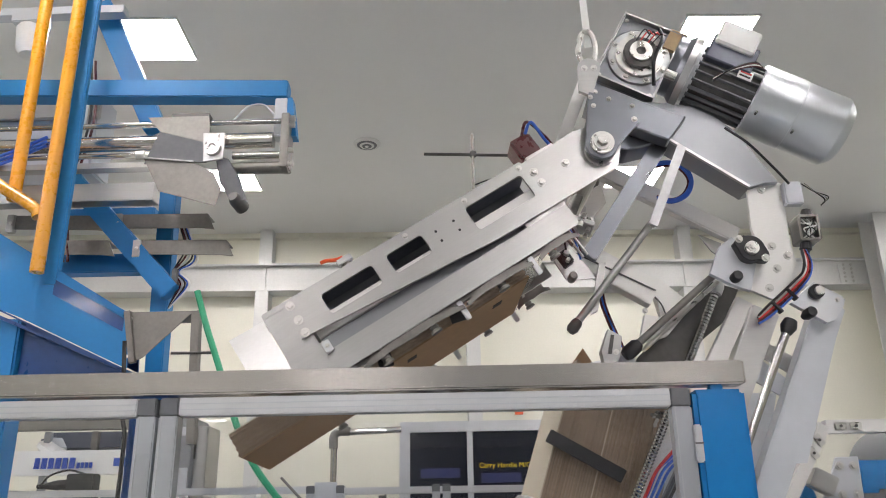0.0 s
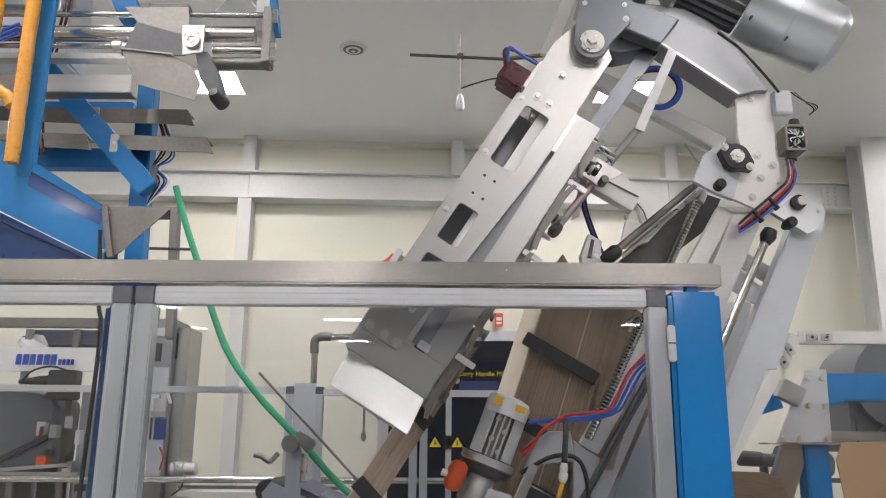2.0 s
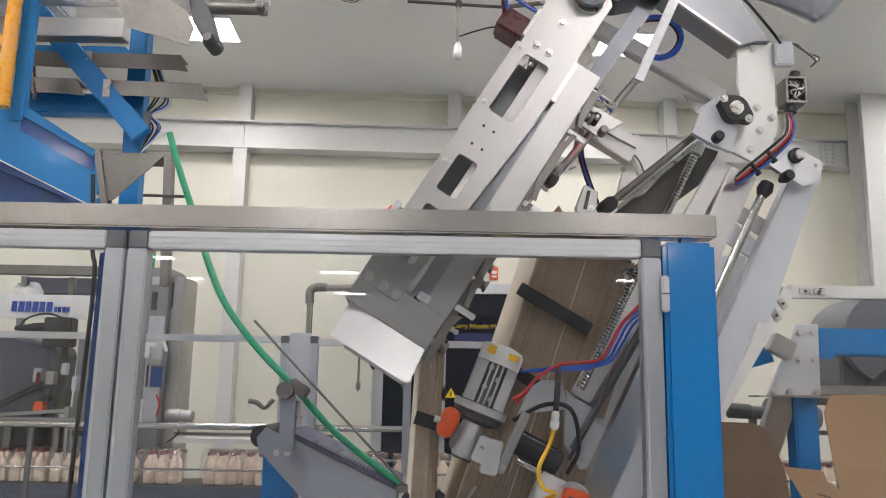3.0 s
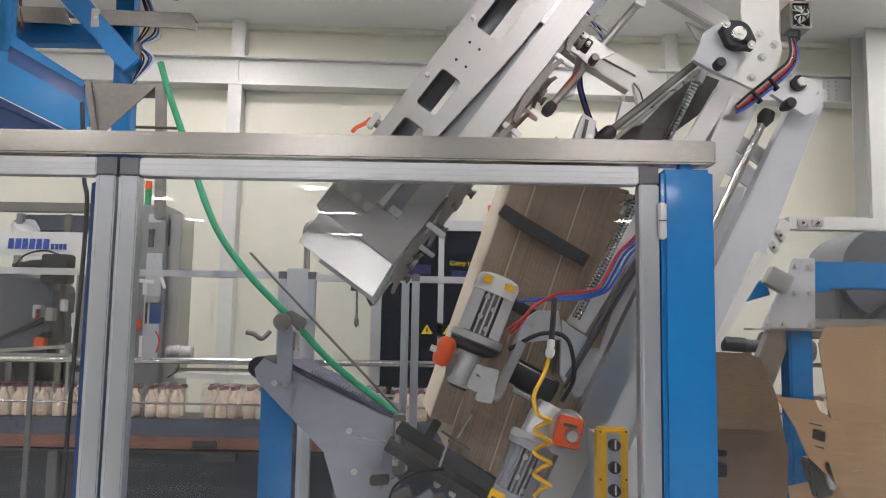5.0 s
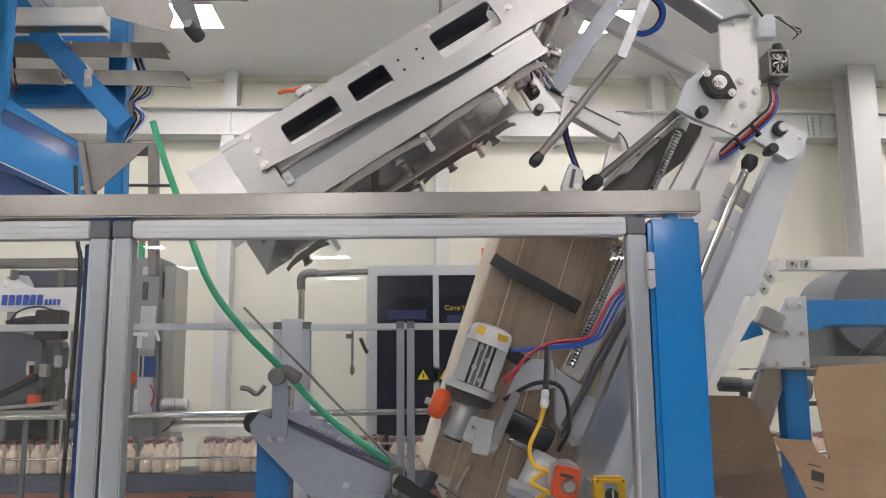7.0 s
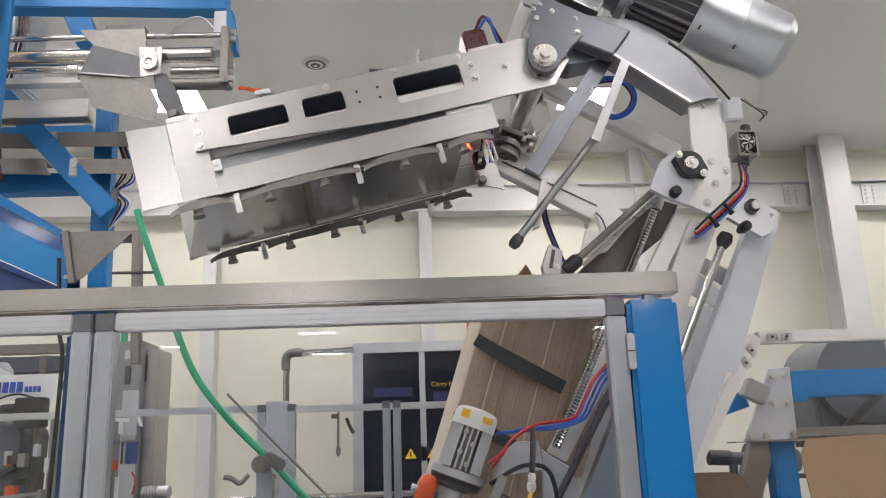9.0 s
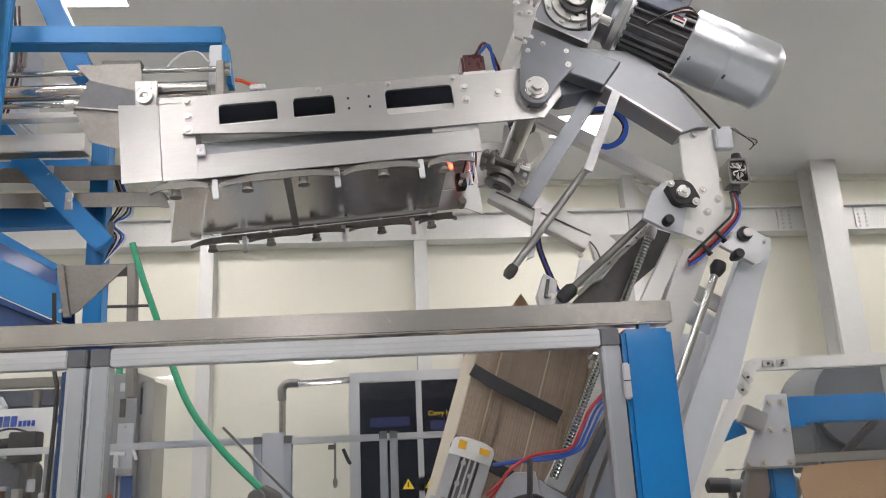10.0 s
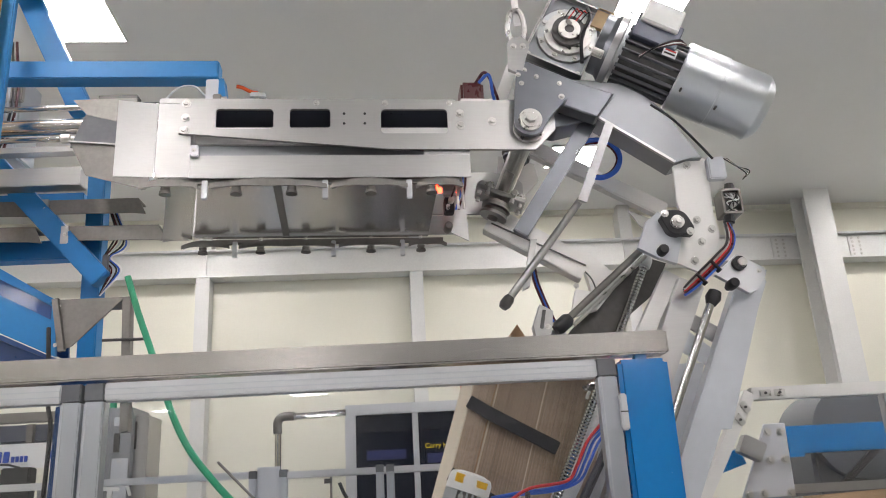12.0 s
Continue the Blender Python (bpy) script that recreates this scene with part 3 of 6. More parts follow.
# ---- gearbox, motor and head frame ----
def head():
    h = thing("head_frame", "grey plate frame carrying the drive and the arm pivot", "machine frame", (0.95, 2.5, 0))
    piv = [(0.354, 2.715), (0.366, 2.83), (0.375, 2.885), (0.50, 2.85), (0.512, 2.785), (0.456, 2.725), *disc(0.400, 2.72, 0.046, 10, -20, -170)]
    # front plate and seat: shade below the gearbox put into a darker steel
    part("pivot_plate", slab(piv, 2.262, 2.28), HEADM, h)
    for x, z in ((0.378, 2.868), (0.385, 2.84), (0.43, 2.86), (0.495, 2.835)):
        bolt(h, x, 2.262, z, 0.005)
    part("pivot_plate", slab(piv, 2.86, 2.878), STEEL, h)
    part("washer", rod((0.400, 2.262, 2.72), (0.400, 2.254, 2.72), 0.034, None, 24), ZINC, h)
    bolt(h, 0.400, 2.254, 2.72, 0.017)
    bolt(h, 0.497, 2.262, 2.792, 0.006)
    part("gear_seat", slab([(0.405, 2.86), (0.412, 2.95), (0.445, 3.05), (0.645, 2.985), (0.70, 2.93), (0.62, 2.85), (0.53, 2.83)], 2.535, 2.64, bevel=0.004), HEADM, h, "gearbox seat, darkened for its shade")
    part("seat_front", slab([(0.415, 3.035), (0.423, 2.951), (0.541, 2.877), (0.649, 2.829), (0.711, 2.911), (0.627, 2.944), (0.44, 3.04)], 2.47, 2.53, bevel=0.004), HEADM, h, "steel gearbox seat front, darkened for its shade")
    for x, z in ((0.432, 3.005), (0.44, 2.965), (0.53, 2.905), (0.63, 2.858)):
        bolt(h, x, 2.47, z, 0.006)
    part("box_girder", slab([(0.53, 2.905), (0.60, 2.885), (0.882, 2.675), (0.93, 2.69), (0.972, 2.69), (0.92, 2.775), (0.87, 2.862), (0.815, 2.915), (0.74, 2.96), (0.66, 2.975), (0.50, 2.99)], 2.50, 2.60), MGREY, h)
    part("girder_lip", bar((0.60, 2.497, 2.884), (0.882, 2.497, 2.675), 0.008, 0.012), POLISH, h)
    for x, z in ((0.66, 2.862), (0.74, 2.803), (0.82, 2.743), (0.66, 2.94), (0.78, 2.905)):
        bolt(h, x, 2.50, z, 0.006)
    leg = [(0.885, 2.675), (0.925, 2.715), (0.99, 2.695), (0.992, 2.598), (0.988, 2.505), (0.998, 2.44), (0.965, 2.365), (0.918, 2.322), (0.85, 2.356), (0.875, 2.43), (0.894, 2.488), (0.88, 2.55)]
    part("leg_plate", slab(leg, 2.46, 2.475), PALE, h)
    for x, z in ((0.928, 2.676), (0.932, 2.491), (0.937, 2.420), (0.906, 2.360), (0.975, 2.46)):
        bolt(h, x, 2.46, z, 0.0085)
    # carriers with pillow bearings
    part("carrier_plate", slab([(0.730, 2.402), (0.767, 2.485), (0.807, 2.515), (0.875, 2.45), (0.842, 2.346), (0.79, 2.367)], 2.435, 2.455), GREYP, h)
    pb = part("pillow_block", slab([(0.80, 2.485), (0.82, 2.508), *disc(0.848, 2.465, 0.042, 8, 100, 20), (0.90, 2.45), (0.895, 2.425), *disc(0.848, 2.465, 0.038, 8, -70, -150)], 2.40, 2.435, bevel=0.003), BLACK, h, "black pillow block")
    part("shaft_end", rod((0.848, 2.40, 2.465), (0.848, 2.388, 2.465), 0.02, None, 18), ZINC, pb)
    bolt(h, 0.848, 2.388, 2.465, 0.009)
    bolt(h, 0.815, 2.40, 2.495, 0.008)
    bolt(h, 0.885, 2.40, 2.435, 0.008)
    part("carrier_plate", slab([(0.965, 2.315), (1.04, 2.378), (1.118, 2.33), (1.115, 2.30), (1.085, 2.262), (1.06, 2.252)], 2.465, 2.485), ALUM, h, "chipped aluminium plate")
    pb = part("pillow_block", slab(disc(1.04, 2.345, 0.022, 16), 2.45, 2.465), BLACK, h, "black bearing")
    part("shaft_end", rod((1.045, 2.45, 2.345), (1.045, 2.44, 2.345), 0.014, None, 14), ZINC, pb)
    bolt(h, 1.1, 2.465, 2.32, 0.005)
    for x, z in ((0.80, 2.385), (0.995, 2.272)):
        part("knob", turn((x, 2.465, z), (x, 2.40, z), ((0, 0.010), (0.3, 0.010), (0.35, 0.016), (0.9, 0.016), (1, 0.012)), 16), BLACK, h, "black knob", True)
    # cable box, spring box
    part("junction_box", block((0.985, 2.43, 2.615), (1.04, 2.46, 2.69), 0.004), GREYP, h)
    cb = part("connector_cage", slab(rounded(1.012, 1.075, 2.50, 2.582, 0.006), 2.435, 2.50, [rounded(1.019, 1.068, 2.507, 2.575, 0.004)]), DSTEEL, h, "open wired connector cage")
    part("cage_back", block((1.014, 2.49, 2.503), (1.073, 2.498, 2.579)), IRON, cb)
    for i in range(9):
        part("wire", hose([(1.021 + 0.005 * i, 2.45, 2.573), (1.021 + 0.0055 * i, 2.437, 2.553 + random.uniform(-.012, .012)), (1.066 - 0.005 * i, 2.438, 2.53 + random.uniform(-.01, .01)), (1.023 + 0.005 * i, 2.45, 2.508)], 0.0022, 5, 6), (ZINC, BLACK, WHITE)[i % 3], cb)
    for k in range(3):
        part("loose_wire", hose([(1.06, 2.44, 2.585), (1.07 + 0.006 * k, 2.43, 2.60 + 0.004 * k), (1.045, 2.43, 2.625), (1.02 - 0.005 * k, 2.435, 2.655)], 0.002, 5, 5), (BLACK, ZINC, BLACK)[k], h, "thin loose wire")
    part("gland", turn((1.035, 2.46, 2.50), (1.028, 2.46, 2.455), ((0, 0.016), (0.5, 0.018), (0.55, 0.012), (1, 0.01)), 12), BLACK, h)
    part("gland", turn((1.05, 2.46, 2.58), (1.052, 2.46, 2.605), ((0, 0.02), (1, 0.014)), 12), BLACK, h)
    # a thick bundle of wires from the connector down to the leg
    for i, m in enumerate((BLUEP, REDP, DRED, BLACK, ZINC, BLUEP, DRED, REDP, ZINC, BLACK)):
        o, q = 0.0052 * (i % 5), 0.007 * (i // 5)
        part("cable", hose([(1.018 - o * 0.5, 2.445 - q, 2.468), (1.024 - o, 2.432 - q, 2.425), (1.012 - o, 2.428 - q, 2.384 + o * 0.4), (0.982 - o * 0.8, 2.43 - q, 2.348 + o), (0.936 - o * 0.6, 2.43 - q, 2.308 + o * 1.2), (0.888 - o * 0.5, 2.432 - q, 2.270 + o * 1.2), (0.848, 2.435 - q, 2.246 + o)], 0.0033 if i % 3 else 0.0042, 6, 7), m, h, "looped coloured cable")
    for t in (0.3, 0.7):
        part("cable_tie", turned(block((-0.02, -0.016, -0.003), (0.02, 0.012, 0.003), 0.001), pose(0.985 - 0.12 * t, 2.425, 2.355 - 0.095 * t, 0, 50, 0)), BLACK, h, "black cable tie")
    part("cable", hose([(0.82, 2.40, 2.86), (0.88, 2.39, 2.80), (0.95, 2.40, 2.72), (1.0, 2.43, 2.68)], 0.004), BLACK, h, "black cable")
    # flat link and push rod
    part("link_bar", bar((0.69, 2.425, 2.815), (0.575, 2.425, 2.555), 0.028, 0.01), CAST, h)
    part("push_rod", rod((0.58, 2.455, 2.575), (0.327, 2.455, 2.262), 0.0115, None, 16), SHEET, h, "round steel rod", True)
    part("rod_ball", turn((0.335, 2.455, 2.272), (0.308, 2.455, 2.238), ((0, 0.013), (0.2, 0.017), (0.7, 0.018), (1, 0.012)), 16), IRON, h, "dark rubber stop", True)
    bolt(h, 0.577, 2.435, 2.562, 0.008)
    part("diagonal_strut", bar((0.68, 2.56, 2.91), (0.385, 2.56, 2.48), 0.05, 0.03, 0.003), HEADM, h)
    part("rear_stay", bar((0.432, 2.66, 3.15), (0.325, 2.66, 2.88), 0.042, 0.02, 0.002), PALE, h)
    # rear links
    part("upper_link", bar((0.42, 2.75, 2.892), (0.91, 2.75, 2.604), 0.055, 0.04, 0.004), PALE, h)
    part("link_web", slab([(0.79, 2.618), (0.86, 2.585), (0.85, 2.539), (0.825, 2.56)], 2.755, 2.765), SHEET, h)
    part("lower_link", bar((0.31, 2.62, 2.572), (0.59, 2.62, 2.392), 0.045, 0.05, 0.003), PALE, h)
    part("lower_link", bar((0.285, 2.60, 2.528), (0.575, 2.60, 2.350), 0.045, 0.05, 0.003), PALE, h)
    part("seam", bar((0.30, 2.572, 2.526), (0.583, 2.572, 2.374), 0.004, 0.004), IRON, h)
    part("link_cover", slab([(0.575, 2.425), (0.60, 2.43), (0.70, 2.335), (0.615, 2.244), (0.527, 2.222), (0.552, 2.31), (0.60, 2.30)], 2.61, 2.64), PALE, h)
    part("cover_edge", hose([(0.575, 2.60, 2.373), (0.60, 2.598, 2.34), (0.612, 2.598, 2.304)], 0.0025, 5, 6), IRON, h)
    bolt(h, 0.565, 2.60, 2.335, 0.006)
    bolt(h, 0.595, 2.60, 2.305, 0.006)
    part("hook_bracket", slab([(0.415, 2.46), (0.435, 2.46), (0.40, 2.31), (0.378, 2.30)], 2.55, 2.57), SHEET, h)
    for i, m in enumerate((DRED, BLUEP, DRED)):
        part("cable", hose([(0.425 + 0.006 * i, 2.6, 2.42), (0.43 + 0.006 * i, 2.6, 2.36), (0.45 + 0.006 * i, 2.6, 2.29), (0.475 + 0.006 * i, 2.6, 2.22)], 0.004), m, h, "bundled cable")
    for i in range(7):
        o, q = 0.0045 * (i % 4), 0.007 * (i // 4)
        part("air_hose", hose([(0.575, 2.66, 2.775 - o), (0.627, 2.655 - q, 2.828 - o), (0.695, 2.65 - q, 2.837 - o), (0.744 - o, 2.65 - q, 2.809 - o * 0.6), (0.758 - o, 2.65 - q, 2.764), (0.738 - o, 2.65 - q, 2.716 + o * 0.6), (0.688, 2.655 - q, 2.694 + o), (0.64, 2.66, 2.708 + o)], 0.0034), BLUEP if i != 3 else DRED, h, "looped blue air hose")
    # knuckle
    kt, kb = Vector((0.402, 2.56, 2.765)), Vector((0.302, 2.56, 2.535))
    kd = (kb - kt).normalized()
    for a, r, m in ((0.0, 0.040, SLATE), (0.014, 0.047, DSTEEL), (0.027, 0.039, SLATE), (0.040, 0.030, DSTEEL), (0.160, 0.024, ZINC), (0.193, 0.034, ZINC), (0.207, 0.047, SHEET), (0.221, 0.038, DSTEEL), (0.234, 0.045, SHEET)):
        part("collar", rod(kt + kd * a, kt + kd * (a + 0.010), r, None, 22), m, h)
    part("knuckle_shaft", rod(kt, kb, 0.0165, None, 16), DSTEEL, h)
    tilt = pose(*(kt + kd * 0.178), 0, 23, 0)
    part("knuckle_flange", turned(slab([(-0.08, -0.008), (0.08, -0.008), (0.08, 0.008), (-0.08, 0.008)], -0.05, 0.05, bevel=0.003), tilt), SHEET, h)
    for a, b in ((-0.066, -0.03), (0.066, -0.03), (-0.04, -0.044), (0.04, -0.044), (-0.066, 0.03), (0.066, 0.03)):
        p0, p1 = tilt @ Vector((a, b, -0.02)), tilt @ Vector((a, b, 0.026))
        part("stud", rod(p0, p1, 0.0075, None, 10), ZINC, h)
        part("nut", rod(p0.lerp(p1, 0.55), p0.lerp(p1, 0.85), 0.0135, None, 6), ZINC, h)
    # the leg with its carriers stands behind the pivot plates
    for c in h.children:
        if c.name.split(".")[0] in ("leg_plate", "carrier_plate", "pillow_block", "knob", "junction_box", "connector_cage", "gland", "link_bar", "push_rod", "rod_ball") or (c.name.startswith("bolt") and c.location.x > -0.42):
            c.location.y += 0.065
        elif c.name.startswith("cable"):
            c.location.y += 0.06
    return h


head()


def drive():
    ax = Vector((0.229, 0, -0.123)).normalized()
    up = Vector((-ax.z, 0, ax.x))
    y = 2.5
    P = lambda s, u=0, dy=0.0: (0.60 + ax.x * s + up.x * u, y + dy, 3.16 + ax.z * s + up.z * u)
    g = thing("gearbox", "open cast worm gearbox with visible bearing and wires", "gearbox", P(0))
    box = [P(s, u)[::2] for s, u in ((-0.105, -0.13), (0.10, -0.13), (0.10, 0.13), (-0.105, 0.13))]
    hole = [P(0.105 * math.cos(a), 0.105 * math.sin(a))[::2] for a in [i * 0.2244 for i in range(28)]]
    part("housing", slab(box, 2.42, 2.68), CAST, g)
    part("face_plate", slab(box, 2.405, 2.42, [hole]), MGREY, g)
    for u in (-0.128, 0.128):
        part("rim", bar(P(-0.105, u, -0.1), P(0.10, u, -0.1), 0.006, 0.03), SHEET, g)
    for s in (-0.103, 0.098):
        part("rim", bar(P(s, -0.13, -0.1), P(s, 0.13, -0.1), 0.006, 0.03), SHEET, g)
    cx, cz = P(0.0, 0.0)[0], P(0.0, 0.0)[2]
    for r0, r1, ya, yb, m in ((0.10, 0.075, 2.40, 2.418, CAST), (0.078, 0.055, 2.385, 2.41, ZINC), (0.055, 0.032, 2.37, 2.41, IRON), (0.036, 0.016, 2.36, 2.41, ZINC)):
        part("ring", slab(disc(cx, cz, r0, 28), ya, yb, [disc(cx, cz, r1, 24)]), m, g)
    part("shaft", rod((cx, 2.365, cz), (cx, 2.42, cz), 0.016, None, 16), IRON, g)
    for i in range(8):
        a = radians(45 * i + 10)
        bolt(g, cx + 0.088 * math.cos(a), 2.40, cz + 0.088 * math.sin(a), 0.0075)
    for s, u in ((-0.09, 0.115), (0.085, 0.115), (-0.09, -0.115), (0.085, -0.115)):
        p = P(s, u)
        bolt(g, p[0], 2.405, p[2], 0.005)
    part("terminal_board", slab([P(s, u)[::2] for s, u in ((0.055, 0.06), (0.115, 0.06), (0.115, 0.135), (0.055, 0.135))], 2.385, 2.40), TAN, g, "tan terminal board")
    part("lead", hose([P(0.02, 0.12, -0.11), P(0.045, 0.06, -0.15), P(0.05, -0.02, -0.15), P(0.085, -0.09, -0.12)], 0.006), BLACK, g, "black cable")
    for i in range(5):
        part("lead", hose([P(-0.03 + 0.012 * i, 0.03, -0.135), P(-0.02 + 0.013 * i, 0.07, -0.15), P(0.0 + 0.01 * i, 0.06 + 0.004 * i, -0.15), P(0.01 + 0.01 * i, 0.1, -0.12)], 0.0022, 5, 6), REDP if i % 2 else BLACK, g, "thin wire")

    m = thing("drive_motor", "large silver electric motor with a smooth round cowl", "electric motor", P(0.3))
    part("flange", turn(P(0.145), P(0.17), ((0, 0.132), (0.9, 0.132), (1, 0.128)), 32), POLISH, m, "", True)
    part("adapter", turn(P(0.10), P(0.145), ((0, 0.10), (0.6, 0.10), (1, 0.115)), 28), HEADM, m, "dark adapter ring", True)
    part("flange_plate", turn(P(0.17), P(0.185), ((0, 0.092), (1, 0.092)), 24), CAST, m)
    part("stator_cover", slab([P(a, b)[::2] for a, b in ((0.187, 0.005), (0.335, 0.005), (0.335, 0.098), (0.187, 0.098))], 2.388, 2.60, bevel=0.004), SLATE, m, "dark smooth stator cover")
    part("stator", turn(P(0.175), P(0.385), ((0, 0.088), (1, 0.088)), 28), IRON, m, "dark finned stator", True)
    for i in range(22):
        a = 6.28318 * i / 22
        c, s = math.cos(a), math.sin(a)
        if c > 0.75:
            continue
        part("fin", bar(P(0.18, 0.096 * c, 0.096 * s), P(0.385, 0.096 * c, 0.096 * s), 0.012 if abs(s) < 0.7 else 0.005, 0.005 if abs(s) < 0.7 else 0.012), DGREY, m)
    part("cowl", turn(P(0.375), P(0.675), ((0, 0.111), (0.01, 0.114), (0.45, 0.114), (0.455, 0.1115), (0.895, 0.111), (0.91, 0.109), (0.975, 0.092), (1.0, 0.08)), 48), COWLM, m, "smooth silver cowl", True)
    for s, u in ((0.40, 0.045), (0.56, 0.02), (0.40, -0.09), (0.52, -0.10)):
        part("cowl_screw", rod(P(s, u, -0.10 + abs(u) * 0.4), P(s, u, -0.112 + abs(u) * 0.35), 0.004, None, 8), IRON, m)
    tb = [P(s, u)[::2] for s, u in ((0.195, 0.06), (0.32, 0.06), (0.32, 0.145), (0.195, 0.145))]
    part("terminal_box", slab(tb, 2.372, 2.54, bevel=0.006), WHITE, m, "pale plastic terminal box")
    part("mount", bar(P(0.20, 0.085), P(0.32, 0.085), 0.03, 0.12), CAST, m)
    part("name_label", slab([P(s, u)[::2] for s, u in ((0.30, -0.02), (0.345, -0.02), (0.345, 0.012), (0.30, 0.012))], 2.392, 2.395), WHITE, m, "white label with unreadable bars")
    for i in range(2):
        part("label_bar", slab([P(s, u)[::2] for s, u in ((0.305, -0.012 + 0.012 * i), (0.34, -0.012 + 0.012 * i), (0.34, -0.007 + 0.012 * i), (0.305, -0.007 + 0.012 * i))], 2.3905, 2.392), REDP if i else INK, m)
    for i in range(4):
        part("lead", hose([P(0.24, -0.05 - 0.004 * i, -0.10), P(0.28, -0.01, -0.115 - 0.004 * i), P(0.33, 0.03 + 0.006 * i, -0.112), P(0.36, 0.05, -0.10)], 0.0028, 6, 6), (DRED, WHITE, DRED, BLACK)[i], m, "loose wire")
    part("bearing_cap", turn(P(0.10, -0.10, -0.1), P(0.135, -0.10, -0.1), ((0, 0.014), (1, 0.014)), 12), ZINC, m)
    g.location.x -= 0.010
    g.location.y += 0.095
    g.location.z -= 0.015
    s = thing("lifting_strap", "pale webbing lifting strap with a steel shackle", "lifting strap", (0.43, 2.45, 3.1))
    part("webbing", bar((0.475, 2.45, 3.12), (0.435, 2.45, 4.56), 0.022, 0.006), WHITE, s)
    part("shackle", hose([(0.455, 2.44, 3.05), (0.44, 2.44, 3.10), (0.455, 2.44, 3.165), (0.485, 2.44, 3.165), (0.495, 2.44, 3.10), (0.48, 2.44, 3.05)], 0.009), ZINC, s, "steel shackle")
    part("eye_plate", slab([*disc(0.467, 3.03, 0.036, 12, 0, 180), (0.43, 2.95), (0.47, 2.93)], 2.425, 2.44), SHEET, s)
    bolt(s, 0.452, 2.425, 3.03, 0.007)
    bolt(s, 0.482, 2.425, 3.03, 0.007)
    s.location.x -= 0.055
    s.location.z += 0.035


drive()


# ---- the inclined magazine with its stack of blanks ----
def magazine():
    y0, y1 = 2.78, 3.2
    f0, f1 = Vector((0.027, 0, 1.272)), Vector((0.342, 0, 2.222))
    back = Vector((0.866, 0, -0.5))
    s = thing("carton_stack", "leaning stack of flat brown corrugated carton blanks", "carton stack", (0.2, 3.0, 1.3))
    n, t = 81, 0.0044
    face = (f1 - f0).normalized()
    nrm = Vector((face.z, 0, -face.x))
    length = (f1 - f0).length
    shapes = []
    for k in range(3):
        b = bmesh.new()
        m = Matrix((face, Vector((0, 1, 0)), nrm)).transposed().to_4x4()
        w = (0.0038, 0.0034, 0.0041)[k]
        bmesh.ops.create_cube(b, size=1, matrix=m @ Matrix.Diagonal((length, y1 - y0, w, 1)))
        for v in b.verts:
            v.co -= nrm * v.co.y * 0.0875
        me = bpy.data.meshes.new("carton_blank")
        b.to_mesh(me)
        b.free()
        me.materials.append(CARDEDGE)
        shapes.append(me)
    face_shape = shapes[0].copy()
    face_shape.materials.clear()
    face_shape.materials.append(CARDFACE)
    mid = (f0 + f1) / 2
    for i in range(n):
        ob = new("carton_blank", face_shape if i in (0, 34) else shapes[i % 3])
        ob.parent = s
        p = mid + back * (t / abs(back.dot(nrm))) * (i + 0.5) + face * random.uniform(-0.004, 0.004)
        ob.location = (p.x - 0.2, random.uniform(-0.006, 0.006) + 0.02, p.z - 1.3)
    # raised flaps at the top of some blanks
    for i, h in ((3, 0.05), (9, 0.03), (14, 0.055)):
        p = f1 + back * 0.0085 * i
        part("flap", slab([(p.x - 0.03, p.z - 0.02), (p.x + h * 0.5, p.z + h), (p.x + 0.07, p.z - 0.03)], y0 + 0.02 * i, y0 + 0.02 * i + 0.006), CARD, s)

    g = thing("magazine_frame", "grey painted inclined magazine frame with guide bars and screws", "machine frame", (0.3, 2.9, 0))
    # black guide strips along the stack
    part("guide_strip", bar((0.252, 2.772, 1.972), (0.475, 2.772, 1.843), 0.042, 0.01, 0.002), BLACK, g, "black guide strip")
    part("guide_strip", bar((0.182, 2.772, 1.745), (0.31, 2.772, 1.67), 0.038, 0.01, 0.002), BLACK, g, "black guide strip")
    part("base_shelf", bar((-0.10, 2.755, 1.33), (0.40, 2.755, 1.035), 0.042, 0.03, 0.003), BLACK, g, "black stop rail")
    part("base_plate", bar((-0.14, 3.05, 1.265), (0.42, 3.05, 0.945), 0.03, 0.5, 0.003), IRON, g)
    part("stop_wire", rod((0.055, 2.735, 1.297), (0.026, 2.735, 1.215), 0.004, None, 8), ZINC, g)
    part("stop_wire", rod((0.121, 2.735, 1.369), (0.080, 2.735, 1.30), 0.004, None, 8), ZINC, g)
    part("stop_hook", rod((0.030, 2.735, 1.320), (0.115, 2.735, 1.266), 0.004, None, 8), DSTEEL, g)
    part("stop_block", turned(block((-0.014, -0.012, -0.03), (0.014, 0.012, 0.03), 0.003), pose(0.005, 2.735, 1.325, 0, 30, 0)), BLACK, g)
    # side plate and its steps
    part("side_plate", slab([(0.44, 1.72), (0.68, 2.1), (1.0, 2.1), (0.80, 1.45), (0.80, 0.1), (0.20, 0.1), (0.24, 1.28)], 2.84, 2.856), GREYP, g)
    part("slide_bar", bar((0.66, 2.66, 2.03), (0.42, 2.66, 1.633), 0.06, 0.05, 0.004), PALE, g)
    part("slide_bar", bar((0.69, 2.64, 1.99), (0.39, 2.64, 1.49), 0.012, 0.03), DGREY, g)
    part("slide_bar", bar((0.67, 2.62, 1.94), (0.38, 2.62, 1.46), 0.008, 0.03), IRON, g)
    part("bracket", slab([(0.445, 1.60), (0.52, 1.52), (0.50, 1.45), (0.40, 1.46)], 2.63, 2.65, bevel=0.003), GREYP, g)
